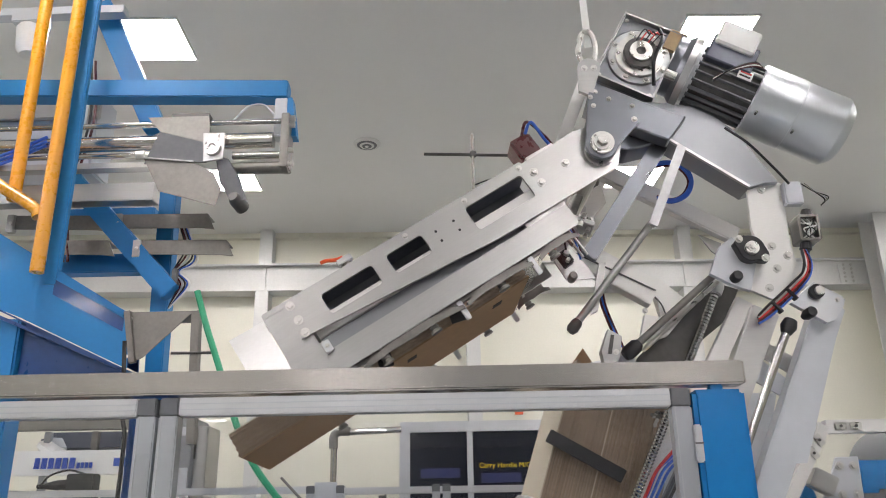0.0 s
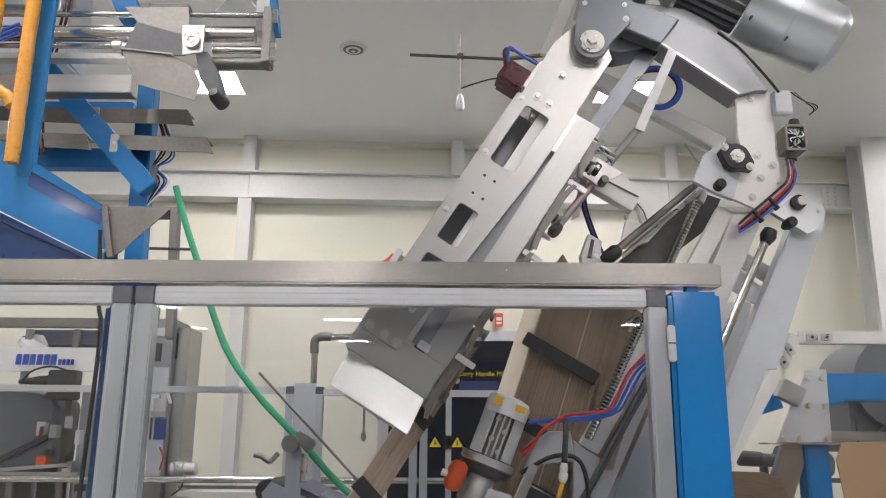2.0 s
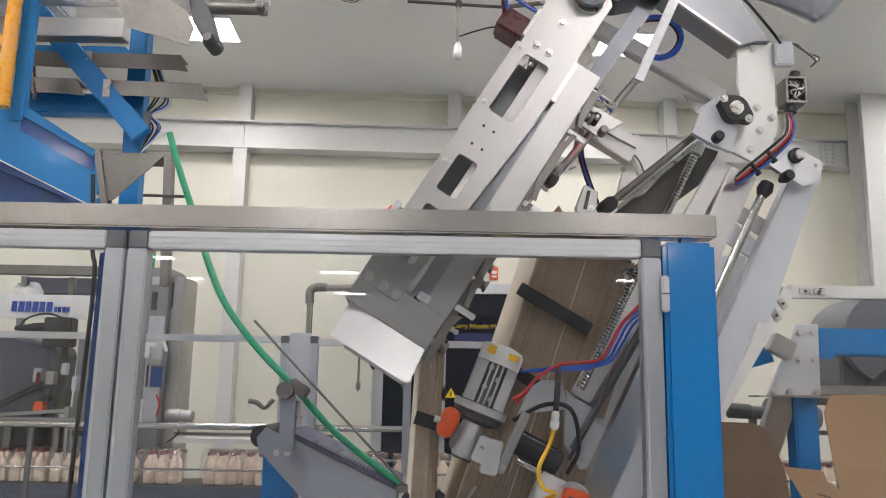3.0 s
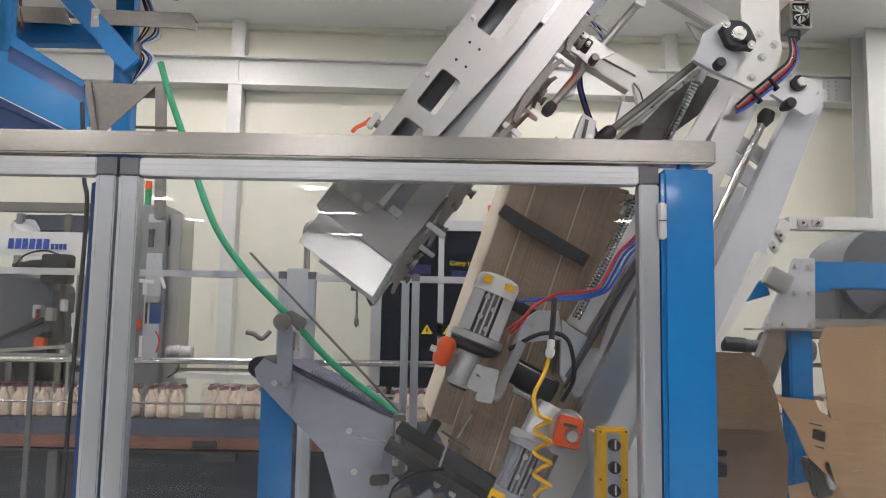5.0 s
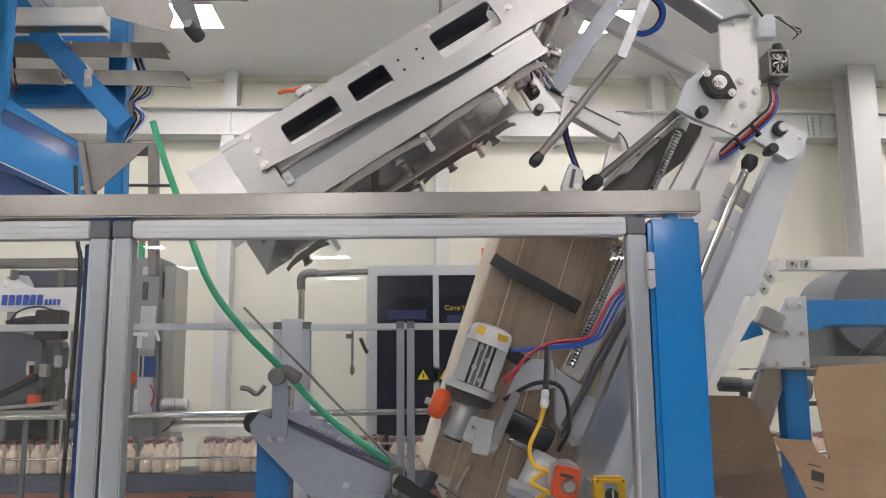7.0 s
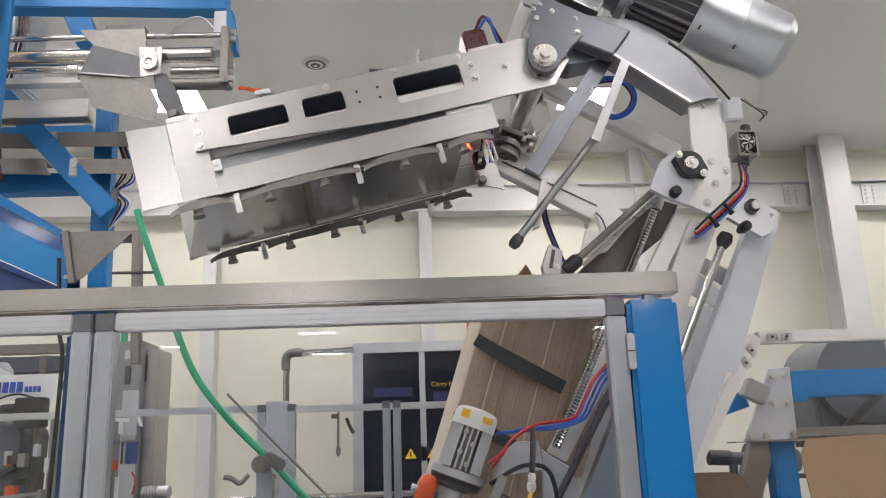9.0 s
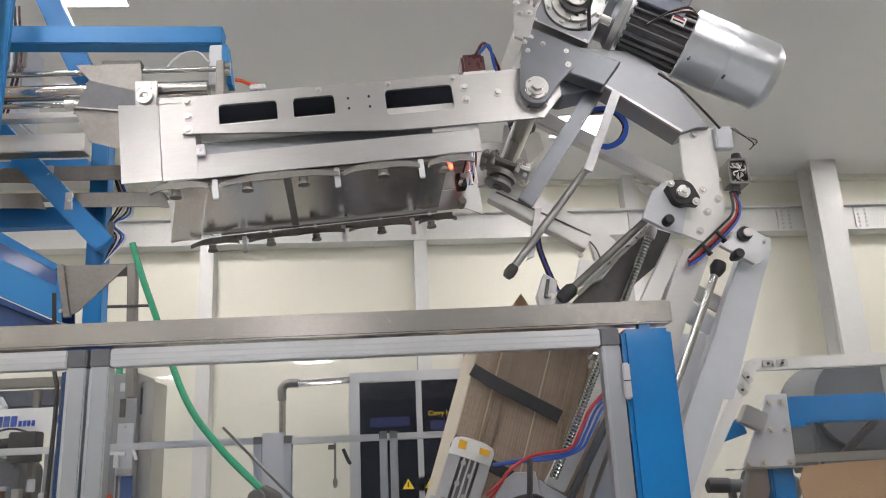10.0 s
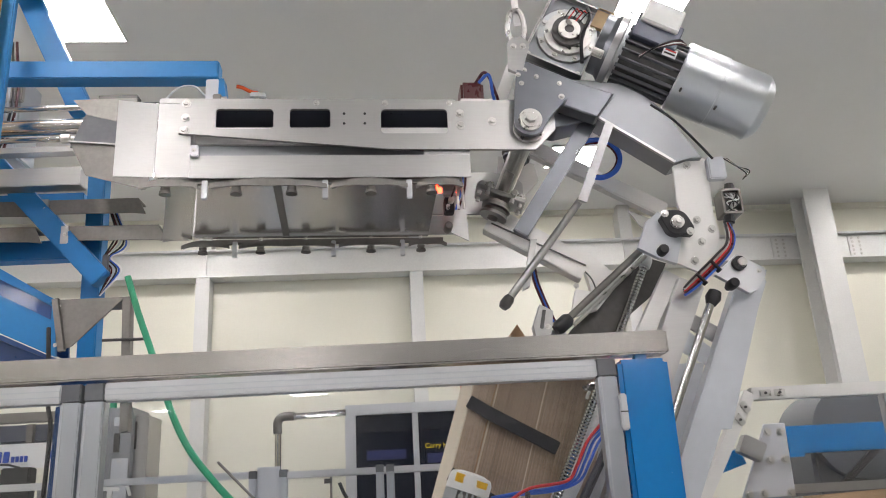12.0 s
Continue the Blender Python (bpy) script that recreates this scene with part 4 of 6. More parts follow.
    bolt(g, 0.475, 2.63, 1.565, 0.008)
    part("edge_seam", bar((0.56, 2.836, 1.67), (0.38, 2.836, 1.36), 0.006, 0.004), IRON, g)
    # legs that carry the head
    part("leg", bar((1.10, 2.60, 2.32), (0.12, 2.60, 0.30), 0.085, 0.06, 0.003), GREYP, g)
    part("leg_plate", slab([(1.10, 2.345), (1.145, 2.335), (0.955, 1.86), (0.90, 1.86)], 2.575, 2.585), GREYP, g)
    part("leg", bar((0.895, 2.58, 2.30), (0.10, 2.58, 0.66), 0.08, 0.07, 0.003), POLISH, g)
    part("leg_side", bar((0.85, 2.60, 2.34), (0.62, 2.60, 1.95), 0.05, 0.04, 0.002), PALE, g)
    part("cross_plate", slab([(0.885, 2.165), (1.005, 2.06), (0.985, 2.02), (0.845, 2.11)], 2.62, 2.63), GREYP, g)
    part("cross_plate", slab([(0.91, 2.235), (1.03, 2.16), (1.01, 2.11), (0.89, 2.19)], 2.66, 2.67), SHEET, g)
    bolt(g, 0.965, 2.62, 2.06, 0.010)
    bolt(g, 0.91, 2.62, 2.115, 0.007)
    part("guide_rod", rod((0.945, 2.53, 2.245), (0.755, 2.53, 1.86), 0.012, None, 16), CHROME, g, "bright guide rod", True)
    part("rod_clamp", turn((0.955, 2.53, 2.262), (0.935, 2.53, 2.222), ((0, 0.019), (0.5, 0.024), (1, 0.015)), 16), BLACK, g, "black rod clamp", True)
    part("lead_screw", threaded((0.788, 2.62, 2.398), (0.415, 2.62, 1.66), 0.0145, 0.011), CHROME, g, "threaded lead screw")
    part("screw_head", turn((0.775, 2.615, 2.372), (0.795, 2.615, 2.412), ((0, 0.018), (0.6, 0.018), (1, 0.01)), 14), CAST, g, "", True)
    part("nut_block", block((0.625, 2.59, 2.115), (0.675, 2.65, 2.14), 0.003), LEMON, g, "yellow nut block")
    part("tie_rod", rod((0.768, 2.56, 2.422), (0.506, 2.56, 2.205), 0.011, None, 14), DSTEEL, g, "dark tie rod", True)
    part("tie_rod", rod((0.78, 2.60, 2.405), (0.532, 2.60, 2.195), 0.007, None, 12), ZINC, g)
    part("shroud", slab([(0.79, 2.43), (0.868, 2.402), (0.819, 2.305), (0.70, 2.215), (0.655, 2.10), (0.50, 2.10), (0.53, 2.19), (0.648, 2.301)], 2.68, 2.70), IRON, g, "black sheet shroud")
    part("rod_end", turn((0.515, 2.56, 2.21), (0.468, 2.56, 2.172), ((0, 0.014), (0.2, 0.022), (0.8, 0.022), (1, 0.016)), 16), BLACK, g, "black rod end", True)
    part("clevis", slab([(0.40, 2.19), (0.426, 2.256), (0.466, 2.233), (0.455, 2.164), (0.41, 2.13)], 2.56, 2.60, bevel=0.002), SHEET, g)
    part("clevis_slot", bar((0.437, 2.555, 2.235), (0.425, 2.555, 2.18), 0.010, 0.008), IRON, g)
    bolt(g, 0.445, 2.56, 2.185, 0.006)
    part("clevis", slab([(0.36, 2.16), (0.50, 2.19), (0.52, 2.12), (0.36, 2.10)], 2.60, 2.63), ALUM, g)
    # small fittings at the top of the stack
    for i in range(6):
        x, z = 0.565 + random.uniform(-0.025, 0.025), 2.03 + random.uniform(-0.04, 0.03)
        part("fitting", turned(block((-0.014, -0.006, -0.005), (0.014, 0.006, 0.005), 0.002), pose(x, 2.70, z, 0, random.uniform(-70, 20), 0)), (IRON, DSTEEL, ZINC)[i % 3], g)
    for i, r in ((0, 0.0045), (1, 0.0042), (2, 0.004)):
        part("hose", hose([(0.68 + 0.013 * i, 2.52 + 0.005 * i, 2.02), (0.573 + 0.013 * i, 2.51, 1.891), (0.522 + 0.013 * i, 2.505, 1.847 - 0.004 * i), (0.490 + 0.012 * i, 2.505, 1.790 - 0.004 * i), (0.462 + 0.010 * i, 2.51, 1.742 - 0.003 * i), (0.412, 2.515, 1.722 - 0.004 * i), (0.325, 2.52, 1.715 - 0.003 * i), (0.236, 2.52, 1.704)], r), BLUEP, g, "blue air hose")
    part("hose", hose([(0.66, 2.49, 2.01), (0.567, 2.49, 1.898), (0.512, 2.49, 1.840), (0.476, 2.49, 1.776), (0.443, 2.49, 1.737), (0.341, 2.49, 1.723), (0.278, 2.49, 1.688), (0.247, 2.49, 1.654), (0.208, 2.49, 1.625)], 0.0045), REDP, g, "red air hose")
    part("hose", hose([(0.27, 2.50, 1.68), (0.244, 2.50, 1.642), (0.215, 2.50, 1.612)], 0.004), REDP, g, "red air hose")
    part("hose", hose([(0.21, 2.50, 1.57), (0.30, 2.49, 1.615), (0.37, 2.49, 1.60), (0.39, 2.50, 1.50), (0.36, 2.52, 1.43)], 0.006), BLACK, g, "black hose")


magazine()


def gear_motor(name, label, p, d, r, body, cover, parts):
    """A geared motor whose axis runs from the fan cover at p along d."""
    p, d = Vector(p), Vector(d).normalized()
    m = thing(name, label, "gear motor", p, "gear motors")
    Q = lambda s: p + d * s
    part("fan_cover", turn(Q(0), Q(0.055), ((0, r * 0.55), (0.12, r * 0.9), (0.35, r), (1, r)), 28), cover, m, "painted fan cover", True)
    part("body", turn(Q(0.055), Q(0.175), ((0, r * 0.72), (1, r * 0.72)), 24), DSTEEL, m, "", True)
    side = d.cross(Vector((0, 1, 0))).normalized()
    for i in range(20):
        a = 6.28318 * i / 20
        off = (side * math.cos(a) + Vector((0, 1, 0)) * math.sin(a)) * r * 0.84
        part("fin", bar(Q(0.056) + off, Q(0.172) + off, 0.005 if abs(math.sin(a)) > 0.7 else 0.018, 0.018 if abs(math.sin(a)) > 0.7 else 0.005), body, m)
    part("flange", turn(Q(0.175), Q(0.20), ((0, r * 1.25), (0.8, r * 1.25), (1, r * 1.1)), 28), body, m, "", True)
    if parts:
        part("seal_ring", turn(Q(0.20), Q(0.228), ((0, r * 1.18), (0.6, r * 1.1), (1, r * 0.7)), 28), IRON, m, "dark seal ring", True)
        part("gear_case", turn(Q(0.225), Q(0.325), ((0, 0.032), (0.1, 0.036), (0.9, 0.036), (1, 0.03)), 22), CAST, m, "", True)
        part("end_plug", rod(Q(0.325), Q(0.332), 0.027, None, 18), IRON, m)
        part("cap_mount", bar(Q(0.23) + Vector((-0.05, 0, 0)), Q(0.30) + Vector((-0.03, 0, 0)), 0.03, 0.04, 0.004), DSTEEL, m)
    for i in range(4):
        q = Q(0.07 + 0.028 * i) + Vector((0, -r * 0.98, 0)) + side * (0.012 if i % 2 else -0.016)
        bolt(m, q.x, q.y, q.z, 0.005)
    return m


dm = gear_motor("gear_motor", "silver finned gear motor with a yellow-marked fan cover", (0.190, 2.53, 1.772), (-0.36, 0, -0.93), 0.061, CAST, WHITE, True)
part("paint_mark", turned(block((-0.022, -0.003, -0.012), (0.022, 0.0, 0.012), 0.001), pose(0.160, 2.476, 1.757, 0, 21, 14)), LEMON, dm, "smeared yellow paint")
part("paint_mark", turned(block((-0.018, -0.003, -0.009), (0.018, 0.0, 0.009), 0.001), pose(0.207, 2.472, 1.738, 0, 21, -14)), LEMON, dm, "smeared yellow paint")
part("guard_cap", turn((0.05, 2.49, 1.60), (0.018, 2.49, 1.525), ((0, 0.012), (0.1, 0.022), (0.3, 0.027), (0.7, 0.027), (0.9, 0.022), (1, 0.012)), 18), ORANGE, dm, "orange plastic shaft cap", True)
part("cap_screw", rod((-0.004, 2.48, 1.573), (0.012, 2.48, 1.567), 0.009, None, 12), ZINC, dm)
part("mount_plate", slab([(0.262, 1.655), (0.30, 1.682), (0.363, 1.682), (0.372, 1.60), (0.271, 1.59), (0.227, 1.577)], 2.60, 2.615, bevel=0.003), GREYP, dm)
part("side_cover", slab([(0.375, 1.66), (0.405, 1.635), (0.464, 1.600), (0.463, 1.439), (0.414, 1.43), (0.37, 1.499)], 2.635, 2.65, bevel=0.003), GREYP, dm)
for x, z in ((0.285, 1.645), (0.345, 1.662), (0.355, 1.618), (0.44, 1.585), (0.43, 1.46)):
    bolt(dm, x, 2.60 if x < 0.4 else 2.635, z, 0.007)
part("clamp_block", turned(block((-0.022, -0.02, -0.035), (0.022, 0.02, 0.035), 0.004), pose(0.128, 2.47, 1.492, 0, 24, 0)), CAST, dm)
part("clamp_bolt", rod((0.128, 2.44, 1.505), (0.128, 2.455, 1.505), 0.009, None, 6), ZINC, dm)
part("drive_roller", turn((0.222, 2.56, 1.515), (0.345, 2.56, 1.452), ((0, 0.030), (0.06, 0.036), (0.94, 0.036), (1, 0.030)), 24), BLACK, dm, "black drive roller", True)
part("chrome_roller", turn((0.225, 2.53, 1.463), (0.315, 2.53, 1.418), ((0, 0.010), (1, 0.010)), 14), CHROME, dm, "", True)
part("roller_shaft", turn((0.215, 2.54, 1.545), (0.335, 2.54, 1.482), ((0, 0.007), (1, 0.007)), 12), CHROME, dm, "", True)
part("bracket", bar((0.246, 2.50, 1.592), (0.172, 2.50, 1.432), 0.024, 0.05, 0.003), SHEET, dm)
part("bracket", bar((0.16, 2.47, 1.52), (0.14, 2.47, 1.43), 0.045, 0.05, 0.003), CAST, dm)
bolt(dm, 0.182, 2.475, 1.447, 0.006)
dm2 = gear_motor("gear_motor", "grey-blue gear motor low on the magazine", (0.202, 2.48, 1.146), (0.39, 0, 0.92), 0.052, CHUTEGREY, CHUTEGREY, False)
part("gear_case", turn((0.285, 2.47, 1.342), (0.325, 2.47, 1.425), ((0, 0.046), (0.6, 0.046), (1, 0.036)), 20), CAST, dm2, "", True)
part("torque_arm", bar((0.214, 2.44, 1.362), (0.344, 2.44, 1.305), 0.022, 0.02, 0.003), CAST, dm2)
part("bearing_cap", turn((0.36, 2.45, 1.365), (0.36, 2.41, 1.365), ((0, 0.052), (1, 0.046)), 24), CAST, dm2, "", True)
part("orange_cover", turned(slab(rounded(-0.033, 0.033, -0.04, 0.04, 0.010), -0.02, 0.02, bevel=0.003), pose(0.357, 2.392, 1.363, 0, 12, 0)), ORANGE, dm2, "orange plastic cover")
part("cover_slot", turned(block((-0.020, -0.0225, 0.014), (0.016, -0.0195, 0.022)), pose(0.357, 2.392, 1.363, 0, 12, 0)), IRON, dm2, "dark slot")
part("shaft_nut", turn((0.362, 2.374, 1.356), (0.362, 2.355, 1.356), ((0, 0.019), (0.5, 0.019), (1, 0.014)), 16), ZINC, dm2, "", True)
part("tag", turned(block((-0.02, -0.002, -0.022), (0.02, 0.0, 0.022)), pose(0.172, 2.425, 1.185, 0, 25, 0)), LEMON, dm2, "yellow tag with plain bars")
part("tag_bar", turned(block((-0.011, -0.0032, -0.004), (0.011, -0.0022, 0.004)), pose(0.172, 2.425, 1.185, 0, 25, 0)), INK, dm2)

h = thing("coiled_hose", "yellow coiled air hose with a white fitting", "air hose", (0.30, 2.37, 1.57))
pts = [(0.307, 2.37, 1.56), (0.290, 2.365, 1.51), (0.264, 2.36, 1.455), (0.275, 2.36, 1.41)]
for i in range(15):
    a = i * 1.5708
    pts.append((0.287 + 0.021 * math.cos(a), 2.36 + 0.021 * math.sin(a), 1.395 - i * 0.0135))
part("coil", hose(pts, 0.0055, 5, 8), LEMON, h, "", True)
part("fitting", turn((0.305, 2.37, 1.552), (0.310, 2.37, 1.60), ((0, 0.007), (0.2, 0.012), (0.45, 0.012), (0.5, 0.009), (0.8, 0.011), (1, 0.007)), 14), WHITE, h, "", True)
part("feed_tube", hose([(0.310, 2.37, 1.60), (0.322, 2.42, 1.66), (0.335, 2.50, 1.71)], 0.008), BLACK, h)

# the yellow push-button box on the magazine side
pb = thing("control_box", "yellow push-button box with black selector knobs", "control box", (0.47, 2.4, 1.2))
part("case", block((0.427, 2.36, 1.07), (0.506, 2.41, 1.378), 0.006), LEMON, pb, "yellow case")
part("back_mount", block((0.436, 2.41, 1.08), (0.497, 2.842, 1.355)), GREYP, pb)
part("face_plate", block((0.450, 2.356, 1.08), (0.483, 2.36, 1.366), 0.001), ALUM, pb)
for i in range(5):
    z = 1.337 - 0.056 * i
    k = part("selector_knob", rod((0.467, 2.356, z), (0.467, 2.336, z), 0.0155, 0.014, 18), BLACK, pb, "black selector knob")
    part("pointer", block((0.465, 2.333, z - 0.009), (0.469, 2.336, z + 0.014)), WHITE, k, "white pointer mark")
    part("legend", block((0.455, 2.3545, z + 0.019), (0.479, 2.3558, z + 0.023)), GREYP, pb)
for x in (0.434, 0.499):
    for z in (1.369, 1.25, 1.13):
        part("case_screw", rod((x, 2.361, z), (x, 2.357, z), 0.003, None, 8), IRON, pb)


# ---- the chute with the green guide at the lower left of the machine ----
def chute():
    c = thing("chute", "blue-grey painted plate chute on a blue post", "chute", (-0.3, 3.0, 0))
    part("side_plate", slab([(-0.588, 1.485), (-0.56, 1.52), (-0.517, 1.50), (-0.122, 1.326), (-0.122, 1.0), (-0.28, 1.0), (-0.352, 1.221), (-0.578, 1.445)], 2.95, 2.962), CHUTEGREY, c)
    part("side_plate", slab([(-0.588, 1.485), (-0.56, 1.52), (-0.517, 1.50), (-0.122, 1.326), (-0.122, 1.0), (-0.28, 1.0), (-0.352, 1.221), (-0.578, 1.445)], 3.35, 3.362), CHUTEGREY, c)
    part("slide_bed", bar((-0.49, 3.15, 1.507), (-0.12, 3.15, 1.337), 0.012, 0.38), BRUSH, c, "dark violet slide bed")
    part("bed_edge", bar((-0.49, 2.955, 1.498), (-0.13, 2.955, 1.335), 0.005, 0.014), IRON, c)
    for i in range(26):
        x = -0.40 + i * 0.0105
        part("grate_slat", bar((x, 2.97, 1.474 - i * 0.0048), (x, 3.12, 1.474 - i * 0.0048), 0.003, 0.016), CHUTEGREY, c)
    part("roller", turn((-0.575, 2.96, 1.49), (-0.575, 3.35, 1.49), ((0, 0.036), (1, 0.036)), 20), BLACK, c, "black end roller", True)
    part("lower_case", slab([(-0.262, 1.273), (-0.146, 1.257), (-0.162, 1.186), (-0.24, 1.197)], 2.92, 2.95), CHUTEGREY, c)
    for x, z in ((-0.27, 1.29), (-0.22, 1.26), (-0.52, 1.44), (-0.485, 1.44), (-0.25, 1.16)):
        bolt(c, x, 2.95, z, 0.007)
    part("upright", slab([(-0.51, 1.445), (-0.462, 1.445), (-0.462, 1.60), (-0.475, 1.665), (-0.515, 1.665), (-0.512, 1.60)], 2.93, 2.948), CHUTEGREY, c)
    part("clamp_body", slab(disc(-0.495, 1.64, 0.028, 14), 2.90, 2.94), DSTEEL, c, "worn steel clamp")
    part("clamp_body", turned(block((-0.036, -0.02, -0.02), (0.036, 0.02, 0.02), 0.006), pose(-0.455, 2.94, 1.648, 0, 30, 0)), DSTEEL, c)
    part("clamp_handle", hose([(-0.53, 2.90, 1.61), (-0.555, 2.89, 1.585), (-0.58, 2.885, 1.60), (-0.605, 2.88, 1.605)], 0.008), DSTEEL, c, "bent clamp handle")
    part("foot_cylinder", rod((-0.455, 2.95, 1.61), (-0.455, 2.95, 1.53), 0.012, None, 12), ZINC, c)
    part("post", block((-0.575, 3.0, 0), (-0.465, 3.10, 1.44), 0.008), BLUE, c, "blue painted post")
    part("end_stop", block((-0.125, 2.90, 1.16), (-0.085, 2.95, 1.35), 0.005), DSTEEL, c)
    part("end_stop", rod((-0.115, 2.90, 1.19), (-0.105, 2.90, 1.33), 0.010, None, 12), ZINC, c)
    for i in range(6):
        part("fitting", turned(block((-0.03, -0.02, -0.015), (0.03, 0.02, 0.015), 0.004), pose(-0.16 + 0.035 * i, 2.86, 1.13 + random.uniform(-0.05, 0.03), 0, random.uniform(-50, 50), 0)), (IRON, CHUTEGREY, DSTEEL)[i % 3], c)
    part("lower_housing", slab([(-0.12, 1.24), (0.22, 1.05), (0.22, 0.2), (-0.28, 0.2), (-0.28, 1.0)], 2.99, 3.3), SLATE, c, "dark slate housing")
    for k, (x, z) in enumerate(((-0.09, 1.17), (-0.06, 1.10), (0.02, 1.12), (0.0, 1.06), (0.07, 1.09), (-0.2, 1.09))):
        part("fixing", rod((x, 2.985, z), (x, 2.97, z), 0.012 + 0.004 * (k % 2), None, 10), (ZINC, IRON)[k % 2], c)
    part("cable", hose([(0.04, 2.72, 1.21), (-0.05, 2.70, 1.20), (-0.11, 2.72, 1.15), (-0.12, 2.74, 1.08), (-0.10, 2.74, 0.98)], 0.004), BLACK, c)
    g = thing("green_guide", "bent green plastic guide strip", "guide strip", (-0.5, 3.0, 1.6))
    line = [(-0.972, 3.0, 2.535), (-0.93, 3.0, 2.41), (-0.882, 3.0, 2.285), (-0.762, 3.0, 1.98), (-0.637, 3.0, 1.806), (-0.478, 2.99, 1.65), (-0.321, 2.97, 1.496), (-0.10, 2.97, 1.335)]
    part("strip", hose(line, 0.0118, 8, 10), GREEN, g, "", True)
    part("wire", rod((-0.625, 2.98, 1.872), (-0.10, 2.96, 1.345), 0.0045, None, 8), DSTEEL, g)


chute()


# ---- the blue feeder stand with ladder and pushers ----
def feeder():
    f = thing("feeder_stand", "blue painted steel stand with inclined beams", "machine stand", (-1.5, 3.3, 0))
    B = lambda n, p, q, w, d, m=BLUESATIN, lab="": part(n, bar(p, q, w, d, 0.005), m, f, lab)
    B("top_beam", (-2.8, 3.24, 3.565), (-0.752, 3.32, 3.540), 0.085, 0.08)
    part("end_bracket", block((-0.80, 3.27, 3.30), (-0.745, 3.33, 3.487), 0.004), GREYP, f)
    part("end_bracket", slab([(-0.745, 3.487), (-0.725, 3.487), (-0.70, 3.30), (-0.745, 3.30)], 3.27, 3.33), BLUESATIN, f)
    B("brace", (-1.77, 3.55, 4.20), (-1.43, 3.55, 3.50), 0.10, 0.08)
    B("front_post", (-1.578, 3.11, 4.3), (-1.578, 3.11, 2.60), 0.055, 0.03)
    B("rear_post", (-1.315, 3.52, 3.20), (-1.245, 3.52, 0.0), 0.075, 0.075)
    B("brace", (-1.75, 3.40, 3.225), (-1.235, 3.44, 2.66), 0.085, 0.07)
    B("tie", (-1.80, 3.52, 2.82), (-1.29, 3.52, 2.82), 0.085, 0.07)
    B("tie", (-1.80, 3.60, 3.08), (-1.40, 3.60, 3.08), 0.07, 0.06)
    # the heavy inclined channel
    part("inclined_channel", slab([(-2.3, 3.06), (-1.80, 2.815), (-1.285, 2.50), (-1.262, 2.48), (-1.248, 2.277), (-1.68, 2.482), (-2.3, 2.72)], 3.10, 3.115), BLUESATIN, f)
    part("top_flange", bar((-2.3, 3.17, 3.055), (-1.268, 3.17, 2.485), 0.012, 0.14), BLUESATIN, f)
    # navy puts shade into the channel's lower flange, back, slot and underside
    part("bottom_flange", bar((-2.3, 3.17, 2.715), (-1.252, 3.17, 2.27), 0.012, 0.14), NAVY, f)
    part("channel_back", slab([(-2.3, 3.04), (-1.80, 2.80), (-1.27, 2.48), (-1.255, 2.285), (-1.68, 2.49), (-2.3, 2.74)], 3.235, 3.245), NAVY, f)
    part("channel_slot", slab([(-1.56, 2.625), (-1.275, 2.465), (-1.275, 2.415), (-1.56, 2.565)], 3.0975, 3.0995), NAVY, f, "channel slot with its shade in dark blue")
    part("platform_underside", slab([(-1.675, 2.47), (-1.255, 2.272), (-1.675, 2.272)], 3.15, 3.19), NAVY, f, "underside in darker blue for its shade")
    part("slot_edge", bar((-1.57, 3.094, 2.635), (-1.275, 3.094, 2.475), 0.008, 0.01), BLUESATIN, f)
    part("weld_seam", bar((-1.95, 3.096, 2.60), (-1.27, 3.096, 2.28), 0.006, 0.004), NAVY, f)
    part("stand_leg", block((-1.83, 3.12, 0), (-1.68, 3.23, 2.48), 0.008), BLUESATIN, f)
    # folded hopper lip
    hp = thing("hopper_bracket", "raw steel triangular hopper bracket with a threaded rod", "bracket", (-1.1, 3.2, 2.4))
    part("side", slab([(-1.268, 2.482), (-1.02, 2.482), (-1.19, 2.315), (-1.225, 2.30)], 3.10, 3.106), DSTEEL, hp)
    part("lip", block((-1.268, 3.10, 2.482), (-1.015, 3.256, 2.489)), DSTEEL, hp)
    part("flange", bar((-1.262, 3.095, 2.49), (-1.222, 3.095, 2.295), 0.022, 0.02), DSTEEL, hp)
    part("leg", bar((-1.008, 3.12, 2.49), (-0.985, 3.12, 2.0), 0.03, 0.04, 0.002), DSTEEL, hp)
    part("threaded_rod", threaded((-1.08, 3.09, 2.327), (-0.92, 3.09, 2.325), 0.006, 0.008), IRON, hp)
    for z in (2.465, 2.32):
        bolt(hp, -1.25, 3.10, z, 0.005)
    # channels that guide cartons
    for (xa, za), (xb, zb) in (((-1.48, 2.992), (-1.097, 2.987)), ((-1.386, 2.871), (-1.006, 2.863)), ((-1.95, 3.0), (-1.56, 2.99)), ((-1.75, 2.88), (-1.517, 2.875))):
        g = thing("guide_channel", "bent steel guide channel on the feeder", "guide channel", ((xa + xb) / 2, 3.5, za), "guide channels")
        part("web", slab([(xa, za + 0.018), (xb, zb + 0.018), (xb + 0.035, zb - 0.055), (xb - 0.02, zb - 0.048), (xa, za - 0.045)], 3.40, 3.405), DSTEEL, g)
        part("flange", slab([(xa, za + 0.014), (xb, zb + 0.014), (xb, zb + 0.019), (xa, za + 0.019)], 3.405, 3.50), DSTEEL, g)
        part("bracket", block((xa - 0.02, 3.39, za - 0.06), (xa + 0.015, 3.42, za + 0.02), 0.003), SHEET, g)
        bolt(g, xa, 3.39, za - 0.02, 0.005)

